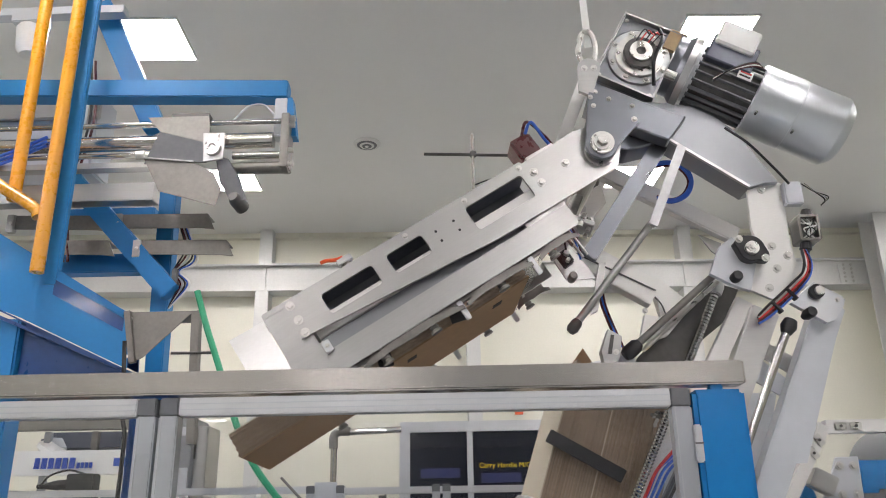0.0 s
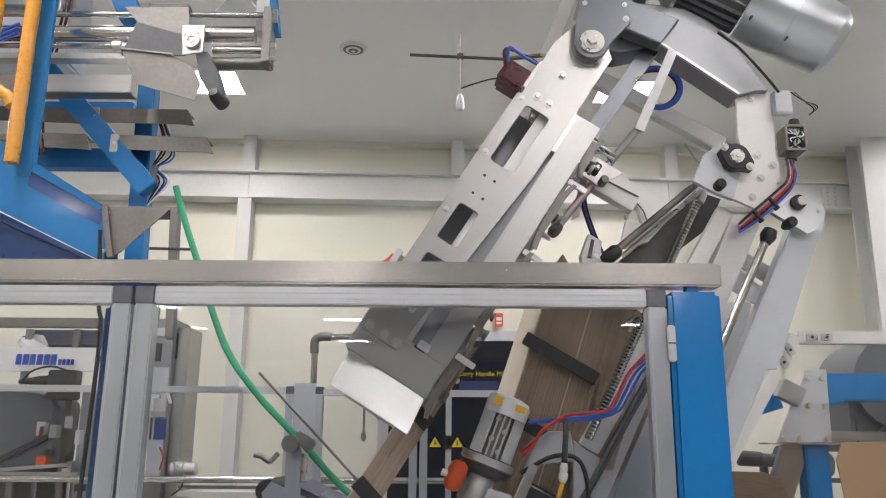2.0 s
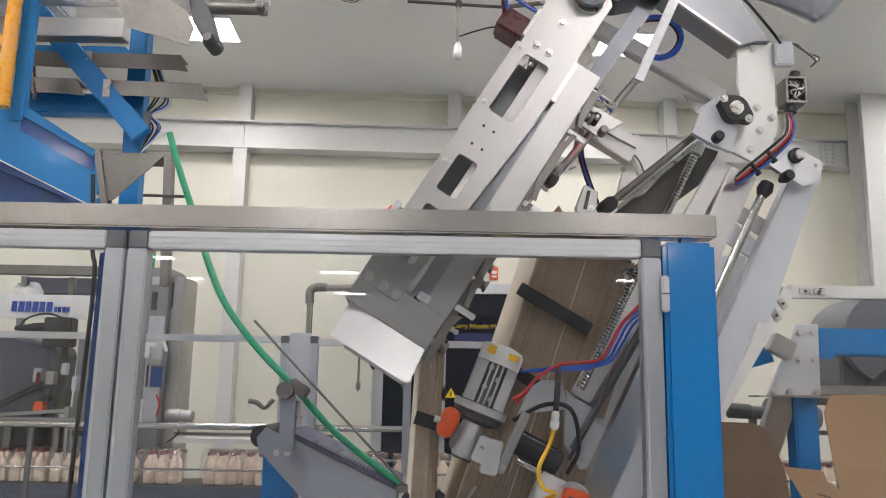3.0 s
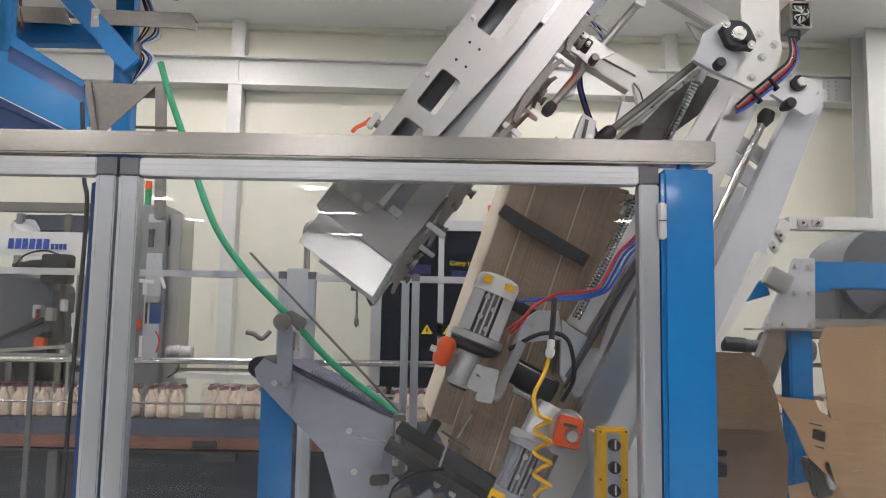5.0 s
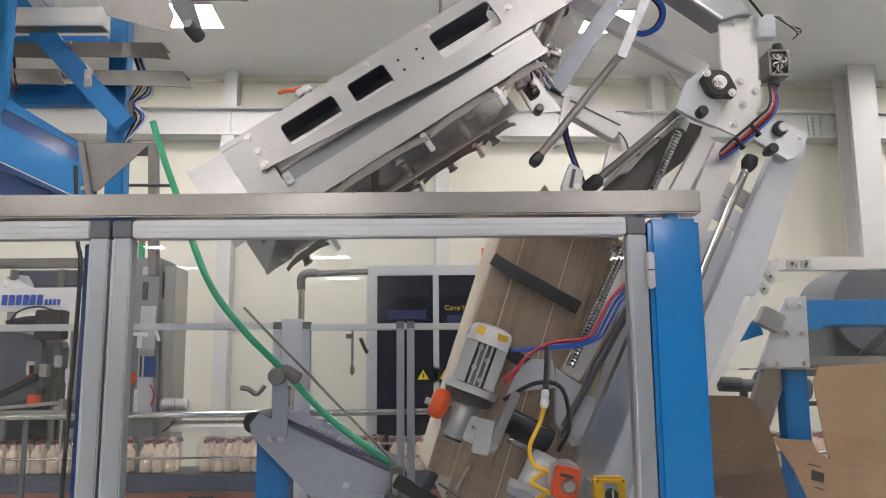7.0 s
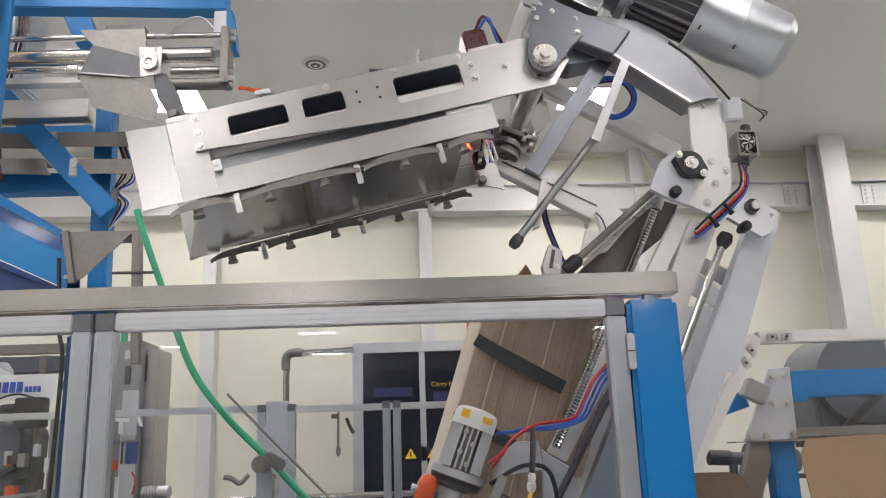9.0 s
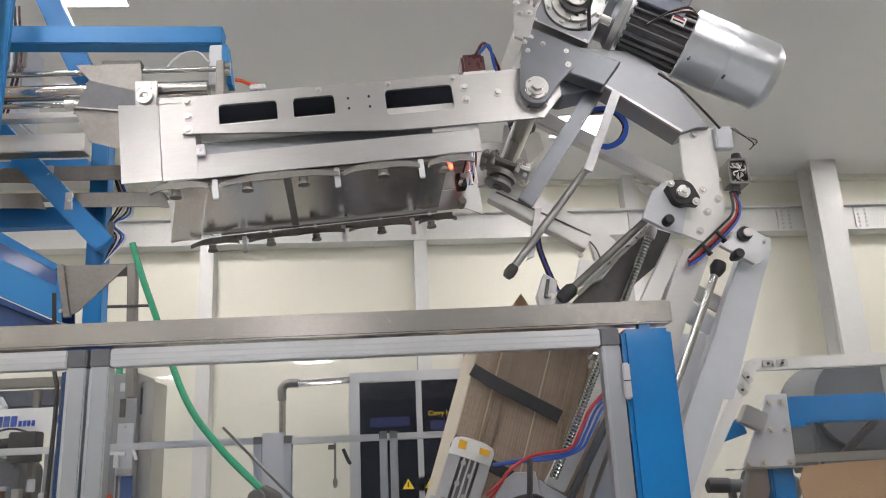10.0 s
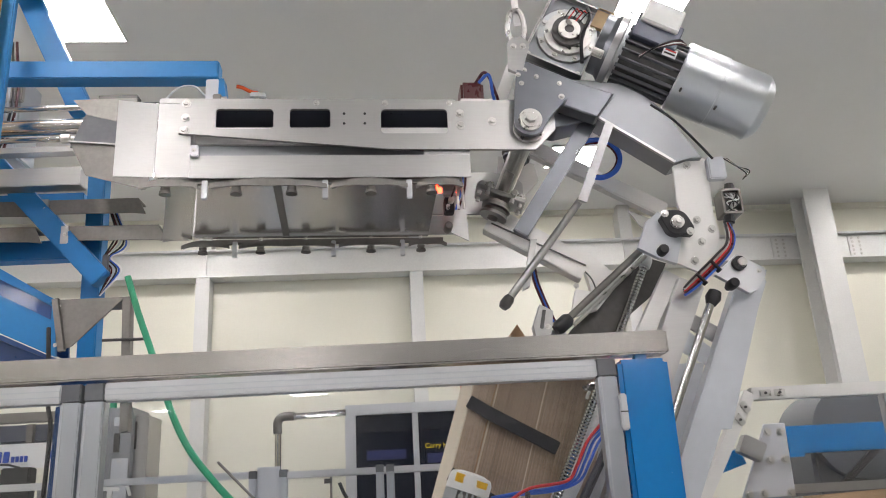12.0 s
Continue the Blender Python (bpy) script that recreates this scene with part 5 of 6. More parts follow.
    p = thing("pusher_unit", "stainless pneumatic pusher with guide rods", "pusher", (-1.3, 3.3, 3.3))
    part("guide_rail", rod((-2.8, 3.24, 3.408), (-0.79, 3.24, 3.408), 0.012, None, 16), CHROME, p, "", True)
    part("cylinder", rod((-2.8, 3.27, 3.335), (-0.83, 3.27, 3.335), 0.034, None, 24), STEELX, p, "", True)
    part("piston_rod", rod((-2.8, 3.24, 3.265), (-1.38, 3.24, 3.265), 0.011, None, 16), CHROME, p, "", True)
    part("rod_coupling", turn((-1.40, 3.24, 3.265), (-1.28, 3.24, 3.265), ((0, 0.02), (0.3, 0.02), (0.32, 0.012), (0.6, 0.012), (0.62, 0.022), (1, 0.02)), 16), STEEL, p, "", True)
    part("lower_rail", block((-2.8, 3.22, 3.20), (-1.32, 3.27, 3.225)), SHEET, p)
    part("lower_rail", block((-2.8, 3.26, 3.07), (-1.32, 3.33, 3.15), 0.003), SHEET, p)
    part("right_cylinder", rod((-1.0, 3.27, 3.265), (-0.76, 3.27, 3.265), 0.017, None, 18), STEELX, p, "", True)
    part("right_cylinder", rod((-1.0, 3.27, 3.205), (-0.76, 3.27, 3.205), 0.026, None, 18), DSTEEL, p, "", True)
    part("end_block", block((-0.79, 3.22, 3.19), (-0.755, 3.31, 3.44), 0.004), DSTEEL, p)
    for z in (3.42, 3.39, 3.27, 3.21):
        part("end_nut", rod((-0.755, 3.24, z), (-0.735, 3.24, z), 0.014, None, 8), ZINC, p)
    part("carriage", slab([(-1.36, 3.43), (-1.30, 3.36), (-1.09, 3.30), (-1.09, 3.375), (-1.10, 3.43)], 3.215, 3.225), DSTEEL, p)
    part("carriage_plate", slab([(-1.30, 3.355), (-1.105, 3.30), (-1.09, 3.21), (-1.35, 3.21)], 3.205, 3.215), DGREY, p)
    part("top_switch", block((-1.26, 3.22, 3.425), (-1.10, 3.27, 3.45), 0.003), IRON, p)
    b = part("bearing", slab(disc(-1.063, 3.266, 0.033, 20), 3.18, 3.20, [disc(-1.063, 3.266, 0.017, 16)]), ZINC, p)
    part("bearing_core", rod((-1.063, 3.185, 3.266), (-1.063, 3.205, 3.266), 0.012, None, 14), ZINC, b)
    part("bearing_plate", slab([(-1.11, 3.34), (-1.02, 3.34), (-1.02, 3.22), (-1.10, 3.21)], 3.20, 3.212), SHEET, p)
    for x, z in ((-1.09, 3.31), (-1.045, 3.33), (-1.045, 3.31)):
        bolt(p, x, 3.20, z, 0.006)
    part("hanging_foot", slab([(-1.055, 3.24), (-1.0, 3.225), (-0.955, 3.15), *disc(-0.955, 3.055, 0.03, 10, 20, -160), (-1.03, 3.12)], 3.21, 3.26, bevel=0.004), DGREY, p)
    part("foot_pad", turn((-0.965, 3.20, 3.05), (-0.945, 3.28, 3.03), ((0, 0.02), (0.3, 0.03), (1, 0.03)), 16), IRON, p, "", True)
    part("scoop", slab([(-1.323, 3.198), (-1.117, 3.175), (-1.031, 3.127), (-0.996, 3.055), (-1.015, 2.984), (-1.25, 3.054)], 3.14, 3.144), DSTEEL, p, "bent sheet steel scoop")
    part("scoop_lip", bar((-1.323, 3.15, 3.2), (-1.117, 3.15, 3.177), 0.006, 0.04), SHEET, p)
    part("air_tube", hose([(-1.02, 3.27, 3.42), (-0.95, 3.26, 3.49), (-0.88, 3.26, 3.50), (-0.83, 3.26, 3.45)], 0.005), GREYP, p)
    p.location.x += 0.034
    p.location.z -= 0.053
    w = thing("cable_loop", "tangle of thin coloured cables on the stand", "cables", (-1.24, 3.45, 2.8))
    for i in range(6):
        part("cable", hose([(-1.235 + 0.006 * i, 3.46, 2.98), (-1.20 + 0.012 * i, 3.45, 2.86 - 0.01 * i), (-1.24 + 0.006 * i, 3.45, 2.76), (-1.215 + 0.01 * i, 3.45, 2.70), (-1.25, 3.46, 2.60)], 0.004), (BLACK, DRED, GREYP, BLACK, BLUEP, WHITE)[i], w)
    part("socket", block((-1.24, 3.43, 2.70), (-1.215, 3.46, 2.77), 0.004), DGREY, w)

    l = thing("access_ladder", "yellow painted tubular ladder rails", "ladder", (-1.7, 3.05, 2.6))
    part("stile", rod((-1.603, 3.04, 4.35), (-1.603, 3.04, 2.635), 0.026, None, 18), YELLOW, l, "", True)
    part("stile", rod((-1.775, 3.08, 4.35), (-1.765, 3.08, 2.95), 0.026, None, 18), YELLOW, l, "", True)
    part("stile", rod((-1.965, 3.02, 4.35), (-1.945, 3.02, 3.0), 0.026, None, 18), YELLOW, l, "", True)
    part("hand_rail", hose([(-2.25, 3.02, 3.33), (-1.86, 3.03, 3.035), (-1.66, 3.04, 2.905), (-1.63, 3.04, 2.86)], 0.024, 6, 14), YELLOW, l, "", True)
    k = thing("air_tank", "pale plastic filter canister beside the ladder", "canister", (-2.0, 3.4, 3.9))
    part("bowl", turn((-2.06, 3.45, 4.02), (-2.04, 3.45, 3.86), ((0, 0.05), (0.1, 0.06), (0.8, 0.06), (1, 0.045)), 20), WHITE, k, "", True)
    part("cap", block((-2.13, 3.40, 4.02), (-1.98, 3.50, 4.07), 0.006), GREYP, k)
    part("bracket", block((-2.4, 3.42, 4.07), (-1.6, 3.48, 4.11)), GREYP, k)
    pp = thing("valve_cabinet", "pale grey valve cabinet with pipes on the stand", "cabinet", (-2.0, 3.5, 3.4))
    part("case", block((-2.6, 3.55, 3.30), (-1.72, 3.75, 3.72), 0.01), GREYP, pp)
    part("lid", block((-2.6, 3.52, 3.56), (-1.70, 3.55, 3.70), 0.004), SHEET, pp)
    for i in range(4):
        part("pipe", hose([(-1.80 + 0.02 * i, 3.5, 3.85), (-1.74 + 0.02 * i, 3.45, 3.5), (-1.78 + 0.02 * i, 3.42, 3.1), (-1.74 + 0.02 * i, 3.40, 2.8)], 0.006), (BLACK, GREYP, BLACK, DRED)[i], pp)
    for i in range(3):
        part("pipe", hose([(-2.2, 3.2, 3.16 - 0.02 * i), (-1.95, 3.2, 3.20 - 0.02 * i), (-1.75, 3.22, 3.30 - 0.02 * i)], 0.007), BLUEP, pp, "blue air hose")


feeder()

s = thing("sensor_mast", "thin steel cross mast with a small hanging lamp", "mast", (0.053, 3.3, 3.2))
part("mast", rod((0.052, 3.3, 2.99), (0.052, 3.3, 3.30), 0.006, None, 10), DSTEEL, s)
part("cross_bar", rod((-0.155, 3.3, 3.211), (0.235, 3.3, 3.193), 0.0065, None, 10), IRON, s)
part("clamp", block((0.04, 3.288, 3.192), (0.066, 3.312, 3.216), 0.003), IRON, s)
part("lamp_body", turn((0.053, 3.3, 3.035), (0.053, 3.3, 2.965), ((0, 0.008), (0.3, 0.016), (0.8, 0.018), (1, 0.012)), 14), ALUM, s, "small grey lamp", True)
part("lead", hose([(0.052, 3.3, 3.06), (0.12, 3.31, 3.09), (0.20, 3.35, 3.13), (0.27, 3.4, 3.14)], 0.0035), BLACK, s)
part("carrier", bar((0.235, 3.3, 3.193), (0.55, 2.69, 2.93), 0.012, 0.012), IRON, s)


# ---- behind the machine ----
def rear():
    r = thing("rear_fence", "aluminium profile fence behind the machine", "fence", (-0.5, 4.6, 0))
    part("top_rail", block((-3.2, 4.58, 1.895), (-0.815, 4.62, 1.93), 0.003), ALUM, r)
    part("top_rail", block((-0.655, 4.58, 1.885), (1.6, 4.62, 1.92), 0.003), ALUM, r)
    for x in (-0.83, -0.672, -0.17, -0.115):
        part("post", block((x - 0.02, 4.575, 0), (x + 0.02, 4.625, 1.93), 0.003), ALUMV, r)
        part("cap", block((x - 0.021, 4.574, 1.89), (x + 0.021, 4.626, 1.932), 0.003), DGREY, r, "dark corner block")
    part("post_panel", block((-0.81, 4.59, 0.6), (-0.692, 4.61, 1.95), 0.003), GREYP, r)
    hr = thing("hand_rail", "long round stainless guide rail above the conveyor", "rail", (-1, 4.7, 1.44))
    part("tube", rod((-3.2, 4.7, 1.435), (0.6, 4.7, 1.452), 0.017, None, 14), STEELX, hr, "", True)
    for x in (-2.2, -0.72):
        part("stay", block((x - 0.012, 4.70, 0), (x + 0.012, 4.72, 1.43)), DGREY, hr)
    cv = thing("conveyor", "blue-grey belt conveyor with steel side rails", "conveyor", (-1.0, 5.2, 0))
    part("side_panel", block((-4.0, 5.12, 0.915), (3.5, 5.14, 1.08), 0.003), SLATE, cv)
    part("belt", block((-4.0, 5.14, 1.065), (3.5, 5.56, 1.083)), IRON, cv)
    part("far_panel", block((-4.0, 5.56, 0.915), (3.5, 5.58, 1.08)), GREYP, cv)
    part("lower_shelf", block((-4.0, 5.10, 0.89), (3.5, 5.6, 0.905)), IRON, cv)
    part("guide_rail", rod((-4.0, 5.13, 1.175), (3.5, 5.13, 1.175), 0.007, None, 8), STEELX, cv)
    part("skirt", block((-4.0, 5.2, 0.1), (3.5, 5.22, 0.88)), NIGHT, cv, "dark grey skirt panel")
    for x in (-3.3, -2.3, -0.6, 0.9, 2.4):
        part("leg", block((x, 5.16, 0), (x + 0.06, 5.2, 0.9), 0.003), DGREY, cv)
    # added strip whose brown stands for the bottles mirrored in the side panel
    part("drip_rail", block((-4.0, 5.095, 0.915), (3.5, 5.118, 0.985), 0.004), REFLECTBROWN, cv, "red-brown strip painted as the bottles' reflection")
    part("sensor", block((-1.42, 5.07, 0.925), (-1.28, 5.11, 0.965), 0.004), BLACK, cv)
    part("bracket", block((-1.36, 5.06, 0.85), (-1.16, 5.12, 0.9), 0.004), IRON, cv)
    # shrink-wrapped bottle packs
    k = thing("bottle_pack", "shrink-wrapped pack of cream bottles with maroon caps", "bottle pack", (0, 5.3, 1.083), "bottle packs")
    for i in range(3):
        for j in range(2):
            x, y = -0.072 + 0.072 * i, 5.24 + 0.075 * j
            b = part("bottle", turn((x, y, 1.084), (x, y, 1.255), ((0, 0.03), (0.03, 0.034), (0.3, 0.034), (0.36, 0.031), (0.42, 0.034), (0.68, 0.034), (0.86, 0.016), (1, 0.013)), 12), BOTTLE, k, "", True)
            part("cap", rod((x, y, 1.25), (x, y, 1.272), 0.016, None, 10), CAP, b, "maroon screw cap")
    fm = bmesh.new()
    nx, nz = 12, 7
    for yy, sgn in ((5.198, -1), (5.362, 1)):
        grid = [[fm.verts.new((-0.115 + 0.23 * i / nx, yy + sgn * (random.uniform(-0.004, 0.006) - (0.03 if q == nz else 0)), 1.085 + 0.2 * q / nz + random.uniform(-0.006, 0.006))) for q in range(nz + 1)] for i in range(nx + 1)]
        for i in range(nx):
            for q in range(nz):
                fm.faces.new((grid[i][q], grid[i + 1][q], grid[i + 1][q + 1], grid[i][q + 1]))
        if sgn < 0:
            top = [g[-1] for g in grid]
        else:
            for i in range(nx):
                fm.faces.new((top[i], top[i + 1], grid[i + 1][-1], grid[i][-1]))
    film = part("film", fm, FILM, k, "crinkled clear shrink film")
    film.visible_shadow = False
    xs = [-2.70, -2.46, -2.22, -1.93, -1.66, -1.30, -1.06, -0.80, -0.42, -0.16, 0.1, 1.6, 1.85, 2.1, 2.35]
    k.location = (xs[0], 5.3, 1.083)
    for x in xs[1:]:
        copy_thing(k, pose(x, 5.3 + random.uniform(-0.01, 0.01), 1.083, 0, 0, random.uniform(-4, 4)))

    # the handle machine: tall cabinet with smoked doors
    m = thing("handle_machine", "tall aluminium framed machine with dark smoked doors", "machine cabinet", (0.2, 6.6, 0))
    y = 6.5
    part("case", block((-0.50, y + 0.05, 0), (1.5, y + 0.9, 2.5), 0.006), GREYP, m)
    part("top_rail", block((-0.52, y, 2.42), (1.52, y + 0.05, 2.50), 0.004), ALUM, m)
    for x in (-0.52, -0.005, 0.55, 1.1, 1.48):
        part("frame_post", block((x, y, 0.1), (x + (0.08 if x < -0.4 else 0.045), y + 0.05, 2.42), 0.003), ALUM, m)
    for x0, x1 in ((-0.44, -0.005), (0.04, 0.55), (0.595, 1.1), (1.145, 1.48)):
        part("smoked_door", block((x0, y + 0.015, 1.15), (x1, y + 0.03, 2.42)), SMOKE, m, "dark smoked door")
        part("lower_door", block((x0, y + 0.015, 0.1), (x1, y + 0.03, 1.13)), SMOKE, m)
    # the left patch paints the blue glow behind the smoked door
    part("door_sign", block((-0.36, y + 0.008, 2.08), (-0.06, y + 0.0145, 2.15)), DIMBLUE, m, "dark blue patch for blurred sign and door glow")
    part("door_sign", block((0.10, y + 0.008, 2.04), (0.40, y + 0.0145, 2.11)), DIMBLUE, m, "dark blue patch for blurred sign and door glow")
    cu = bpy.data.curves.new("lettering", "FONT")
    cu.body, cu.size, cu.extrude, cu.align_x = "Carry Handle M/C", 0.052, 0.001, "LEFT"
    tx = new("lettering", cu)
    dg = bpy.context.evaluated_depsgraph_get()
    me = bpy.data.meshes.new_from_object(tx.evaluated_get(dg))
    bpy.data.objects.remove(tx)
    me.materials.append(LETTER)
    me.transform(pose(0.085, y + 0.012, 2.150, 90))
    me.transform(Matrix.Translation((-0.2, -6.6, 0)))
    ob = new("lettering", me)
    ob.parent = m
    tagged(ob, "yellow lettering on the smoked door")
    for x in (-0.084, 0.084):
        tr = part("warning_triangle", slab([(x - 0.045, 1.615), (x + 0.045, 1.615), (x, 1.69)], y - 0.004 if x > 5 else y - 0.002, y - 0.001), LETTER, m, "yellow warning triangle")
        part("bolt_mark", slab([(x - 0.006, 1.63), (x + 0.006, 1.63), (x + 0.004, 1.665), (x - 0.004, 1.665)], y - 0.003, y - 0.0022), INK, tr)
    part("triangle_plate", block((-0.14, y + 0.0, 1.595), (0.14, y + 0.008, 1.70)), SMOKE, m)
    part("pilot_light", rod((0.22, y - 0.002, 1.68), (0.22, y + 0.014, 1.68), 0.016, None, 12), GREENLED, m, "green pilot light")
    sw = thing("wall_switch", "small orange switch plate on the cream wall", "switch", (0.5, 7.99, 2.75))
    part("plate", block((0.46, 7.975, 2.74), (0.54, 7.999, 2.87), 0.004), ORANGE, sw)
    part("rocker", block((0.475, 7.968, 2.80), (0.525, 7.976, 2.83)), WHITE, sw)
    part("rocker", block((0.475, 7.968, 2.765), (0.525, 7.976, 2.785)), WHITE, sw)
    pi = thing("pipe_arch", "bent stainless pipe on a post behind the fence", "pipe", (-0.9, 5.8, 0))
    part("pipe", hose([(-0.905, 5.8, 0.0), (-0.905, 5.8, 1.2), (-0.91, 5.8, 2.2), (-0.905, 5.8, 2.31), (-0.87, 5.8, 2.345), (-0.75, 5.8, 2.35), (-0.45, 5.8, 2.36)], 0.022, 8, 12), STEELX, pi, "", True)
    part("elbow", hose([(-0.912, 5.8, 2.24), (-0.912, 5.8, 2.32), (-0.875, 5.8, 2.352), (-0.80, 5.8, 2.353)], 0.03, 8, 12), DSTEEL, pi, "", True)
    hd = thing("door_handle_rod", "small hanging latch rod with a black tube", "latch", (-0.5, 5.8, 1.8))
    part("rod", rod((-0.555, 5.8, 1.97), (-0.555, 5.8, 1.65), 0.008, None, 8), DSTEEL, hd)
    part("tube", hose([(-0.50, 5.8, 1.90), (-0.47, 5.8, 1.83), (-0.45, 5.8, 1.80)], 0.012), BLACK, hd)
    part("mount", block((-0.60, 5.79, 1.90), (-0.55, 5.82, 1.93)), IRON, hd)
    part("collar", block((-0.57, 5.785, 1.66), (-0.54, 5.815, 1.71), 0.004), DSTEEL, hd)
    # labeller at the left
    q = thing("filling_machine", "grey machine column with a blue screen and cut-outs", "machine", (-1.7, 5.7, 0))
    part("column", block((-2.04, 5.65, 1.0), (-1.844, 6.0, 2.45), 0.006), MGREY, q)
    part("side_column", block((-1.844, 5.72, 1.0), (-1.757, 6.0, 2.40), 0.006), SHEET, q)
    part("face_panel", block((-1.955, 5.638, 1.42), (-1.85, 5.65, 2.12), 0.003), GREYP, q)
    part("screen", block((-1.912, 5.628, 1.65), (-1.835, 5.638, 1.785), 0.003), NAVY, q, "dark blue screen")
    part("slot", block((-1.94, 5.628, 1.65), (-1.928, 5.638, 1.79)), IRON, q)
    part("slot", block((-1.955, 5.64, 2.33), (-1.87, 5.651, 2.385)), GREYP, q)
    part("slot", block((-1.95, 5.64, 2.16), (-1.915, 5.651, 2.28)), IRON, q)
    part("slot", block((-1.842, 5.712, 2.18), (-1.83, 5.7205, 2.36)), IRON, q)
    part("panel_bolt", rod((-1.905, 5.64, 2.10), (-1.905, 5.625, 2.10), 0.008, None, 8), ZINC, q)
    part("side_tray", block((-1.93, 5.60, 1.80), (-1.84, 5.638, 1.83)), SHEET, q)
    part("red_wire", hose([(-1.86, 5.62, 1.60), (-1.83, 5.61, 1.54), (-1.85, 5.62, 1.46)], 0.006), REDP, q)
    part("guide", turned(block((-0.07, -0.01, -0.012), (0.07, 0.01, 0.012)), pose(-1.95, 5.6, 1.93, 0, 5, 0)), WHITE, q)
    part("guide", turned(block((-0.05, -0.01, -0.008), (0.05, 0.01, 0.008)), pose(-1.825, 5.6, 1.93, 0, 70, 0)), WHITE, q)
    part("guide", block((-1.955, 5.6, 1.84), (-1.925, 5.62, 1.925)), WHITE, q)
    part("guide", block((-1.965, 5.62, 1.40), (-1.945, 5.64, 1.57)), WHITE, q)
    part("stop_button", block((-2.03, 5.60, 1.61), (-1.965, 5.65, 1.68), 0.008), ORANGE, q, "orange switch block")
    part("foot", block((-2.02, 5.66, 0), (-1.78, 5.95, 1.0)), DGREY, q)
    part("motor", turn((-1.78, 5.6, 1.47), (-1.60, 5.6, 1.47), ((0, 0.03), (0.1, 0.045), (0.55, 0.045), (0.58, 0.04), (0.95, 0.04), (1, 0.03)), 18), CAST, q, "", True)
    for i in range(5):
        part("motor_fin", rod((-1.755 + 0.018 * i, 5.6, 1.47), (-1.749 + 0.018 * i, 5.6, 1.47), 0.049, None, 16), SHEET, q)
    part("cable", hose([(-1.70, 5.58, 1.42), (-1.68, 5.57, 1.36), (-1.75, 5.57, 1.30)], 0.005), BLACK, q)
    part("bench", block((-1.757, 5.73, 1.29), (-0.7, 5.95, 1.32)), GIRT, q)
    part("bench", block((-1.757, 5.73, 1.34), (-0.7, 5.77, 1.36)), DSTEEL, q)
    part("beacon_top", rod((-1.99, 5.70, 2.56), (-1.99, 5.70, 2.62), 0.022, None, 12), ORANGE, q, "signal beacon")
    part("beacon_base", rod((-1.99, 5.70, 2.449), (-1.99, 5.70, 2.56), 0.022, None, 12), GREEN, q, "signal beacon")
    w = thing("labelling_machine", "glass-fronted labelling machine with a white sign board", "machine", (-2.5, 5.3, 0))
    part("lamp_cap", turn((-2.66, 5.40, 2.20), (-2.62, 5.40, 2.26), ((0, 0.10), (0.4, 0.10), (1, 0.06)), 16), WHITE, w, "pale rounded cover", True)
    part("lower_frame", block((-2.78, 5.21, 1.435), (-2.20, 5.24, 1.455), 0.003), SHEET, w)
    for x in (-2.76, -2.24):
        part("lower_frame", block((x - 0.008, 5.21, 1.2), (x + 0.008, 5.24, 1.435)), SHEET, w)
    part("glass_hood", block((-3.35, 5.17, 1.50), (-2.32, 5.245, 1.93), 0.01), GLASS, w, "clear plastic hood").visible_shadow = False
    part("sign_board", block((-3.3, 5.30, 2.06), (-2.08, 5.32, 2.21), 0.003), WHITE, w, "white sign board with blue bars")
    for i in range(6):
        x0 = -2.70 + i * 0.044
        part("sign_bar", slab([(x0, 2.10), (x0 + 0.034, 2.10), (x0 + 0.034 + (i % 2) * 0.003, 2.165), (x0 + 0.004, 2.165)], 5.292, 5.299), LOGO, w)
    for i in range(4):
        x0 = -2.43 + i * 0.026
        part("sign_bar", block((x0, 5.292, 2.10), (x0 + 0.018, 5.299, 2.135)), LOGO, w)
    part("sign_bar", block((-2.20, 5.292, 2.11), (-2.13, 5.299, 2.16)), LOGO, w)
    part("upper_beam", block((-3.5, 5.28, 2.335), (-2.05, 5.34, 2.395), 0.004), DSTEEL, w, "dull steel upper rail")
    part("dark_hood", block((-2.78, 5.45, 2.20), (-2.2, 5.9, 2.345), 0.04), SLATE, w, "dull slate hood")
    part("hood_cap", turn((-2.66, 5.42, 2.18), (-2.66, 5.42, 2.30), ((0, 0.075), (0.5, 0.085), (1, 0.05)), 18), GREYP, w, "", True)
    for x in (-2.95, -2.355, -2.66):
        part("upright", block((x - 0.02, 5.33, 1.0), (x + 0.02, 5.37, 2.33), 0.003), DSTEEL if x > -2.5 else MGREY, w)
    part("side_cabinet", block((-2.26, 5.30, 1.15), (-2.08, 5.6, 1.95), 0.005), MGREY, w)
    part("camera_head", block((-2.43, 5.18, 1.88), (-2.26, 5.28, 2.06), 0.008), BLACK, w, "black print head")
    part("camera_head", turn((-2.62, 5.22, 1.99), (-2.42, 5.22, 2.0), ((0, 0.012), (0.3, 0.02), (0.6, 0.03), (1, 0.03)), 12), BLACK, w, "black nozzle")
    part("cable", hose([(-2.60, 5.20, 1.98), (-2.53, 5.18, 2.05), (-2.42, 5.18, 2.08), (-2.33, 5.2, 2.06)], 0.006), BLACK, w)
    part("hopper", slab([(-3.4, 1.99), (-2.75, 1.97), (-2.42, 1.90), (-2.385, 1.86), (-2.40, 1.42), (-3.4, 1.36)], 5.25, 5.6, bevel=0.02), SLATE, w, "dull grey drum cover")
    part("arm", bar((-2.72, 5.2, 1.50), (-2.40, 5.2, 1.66), 0.03, 0.03), BLACK, w)
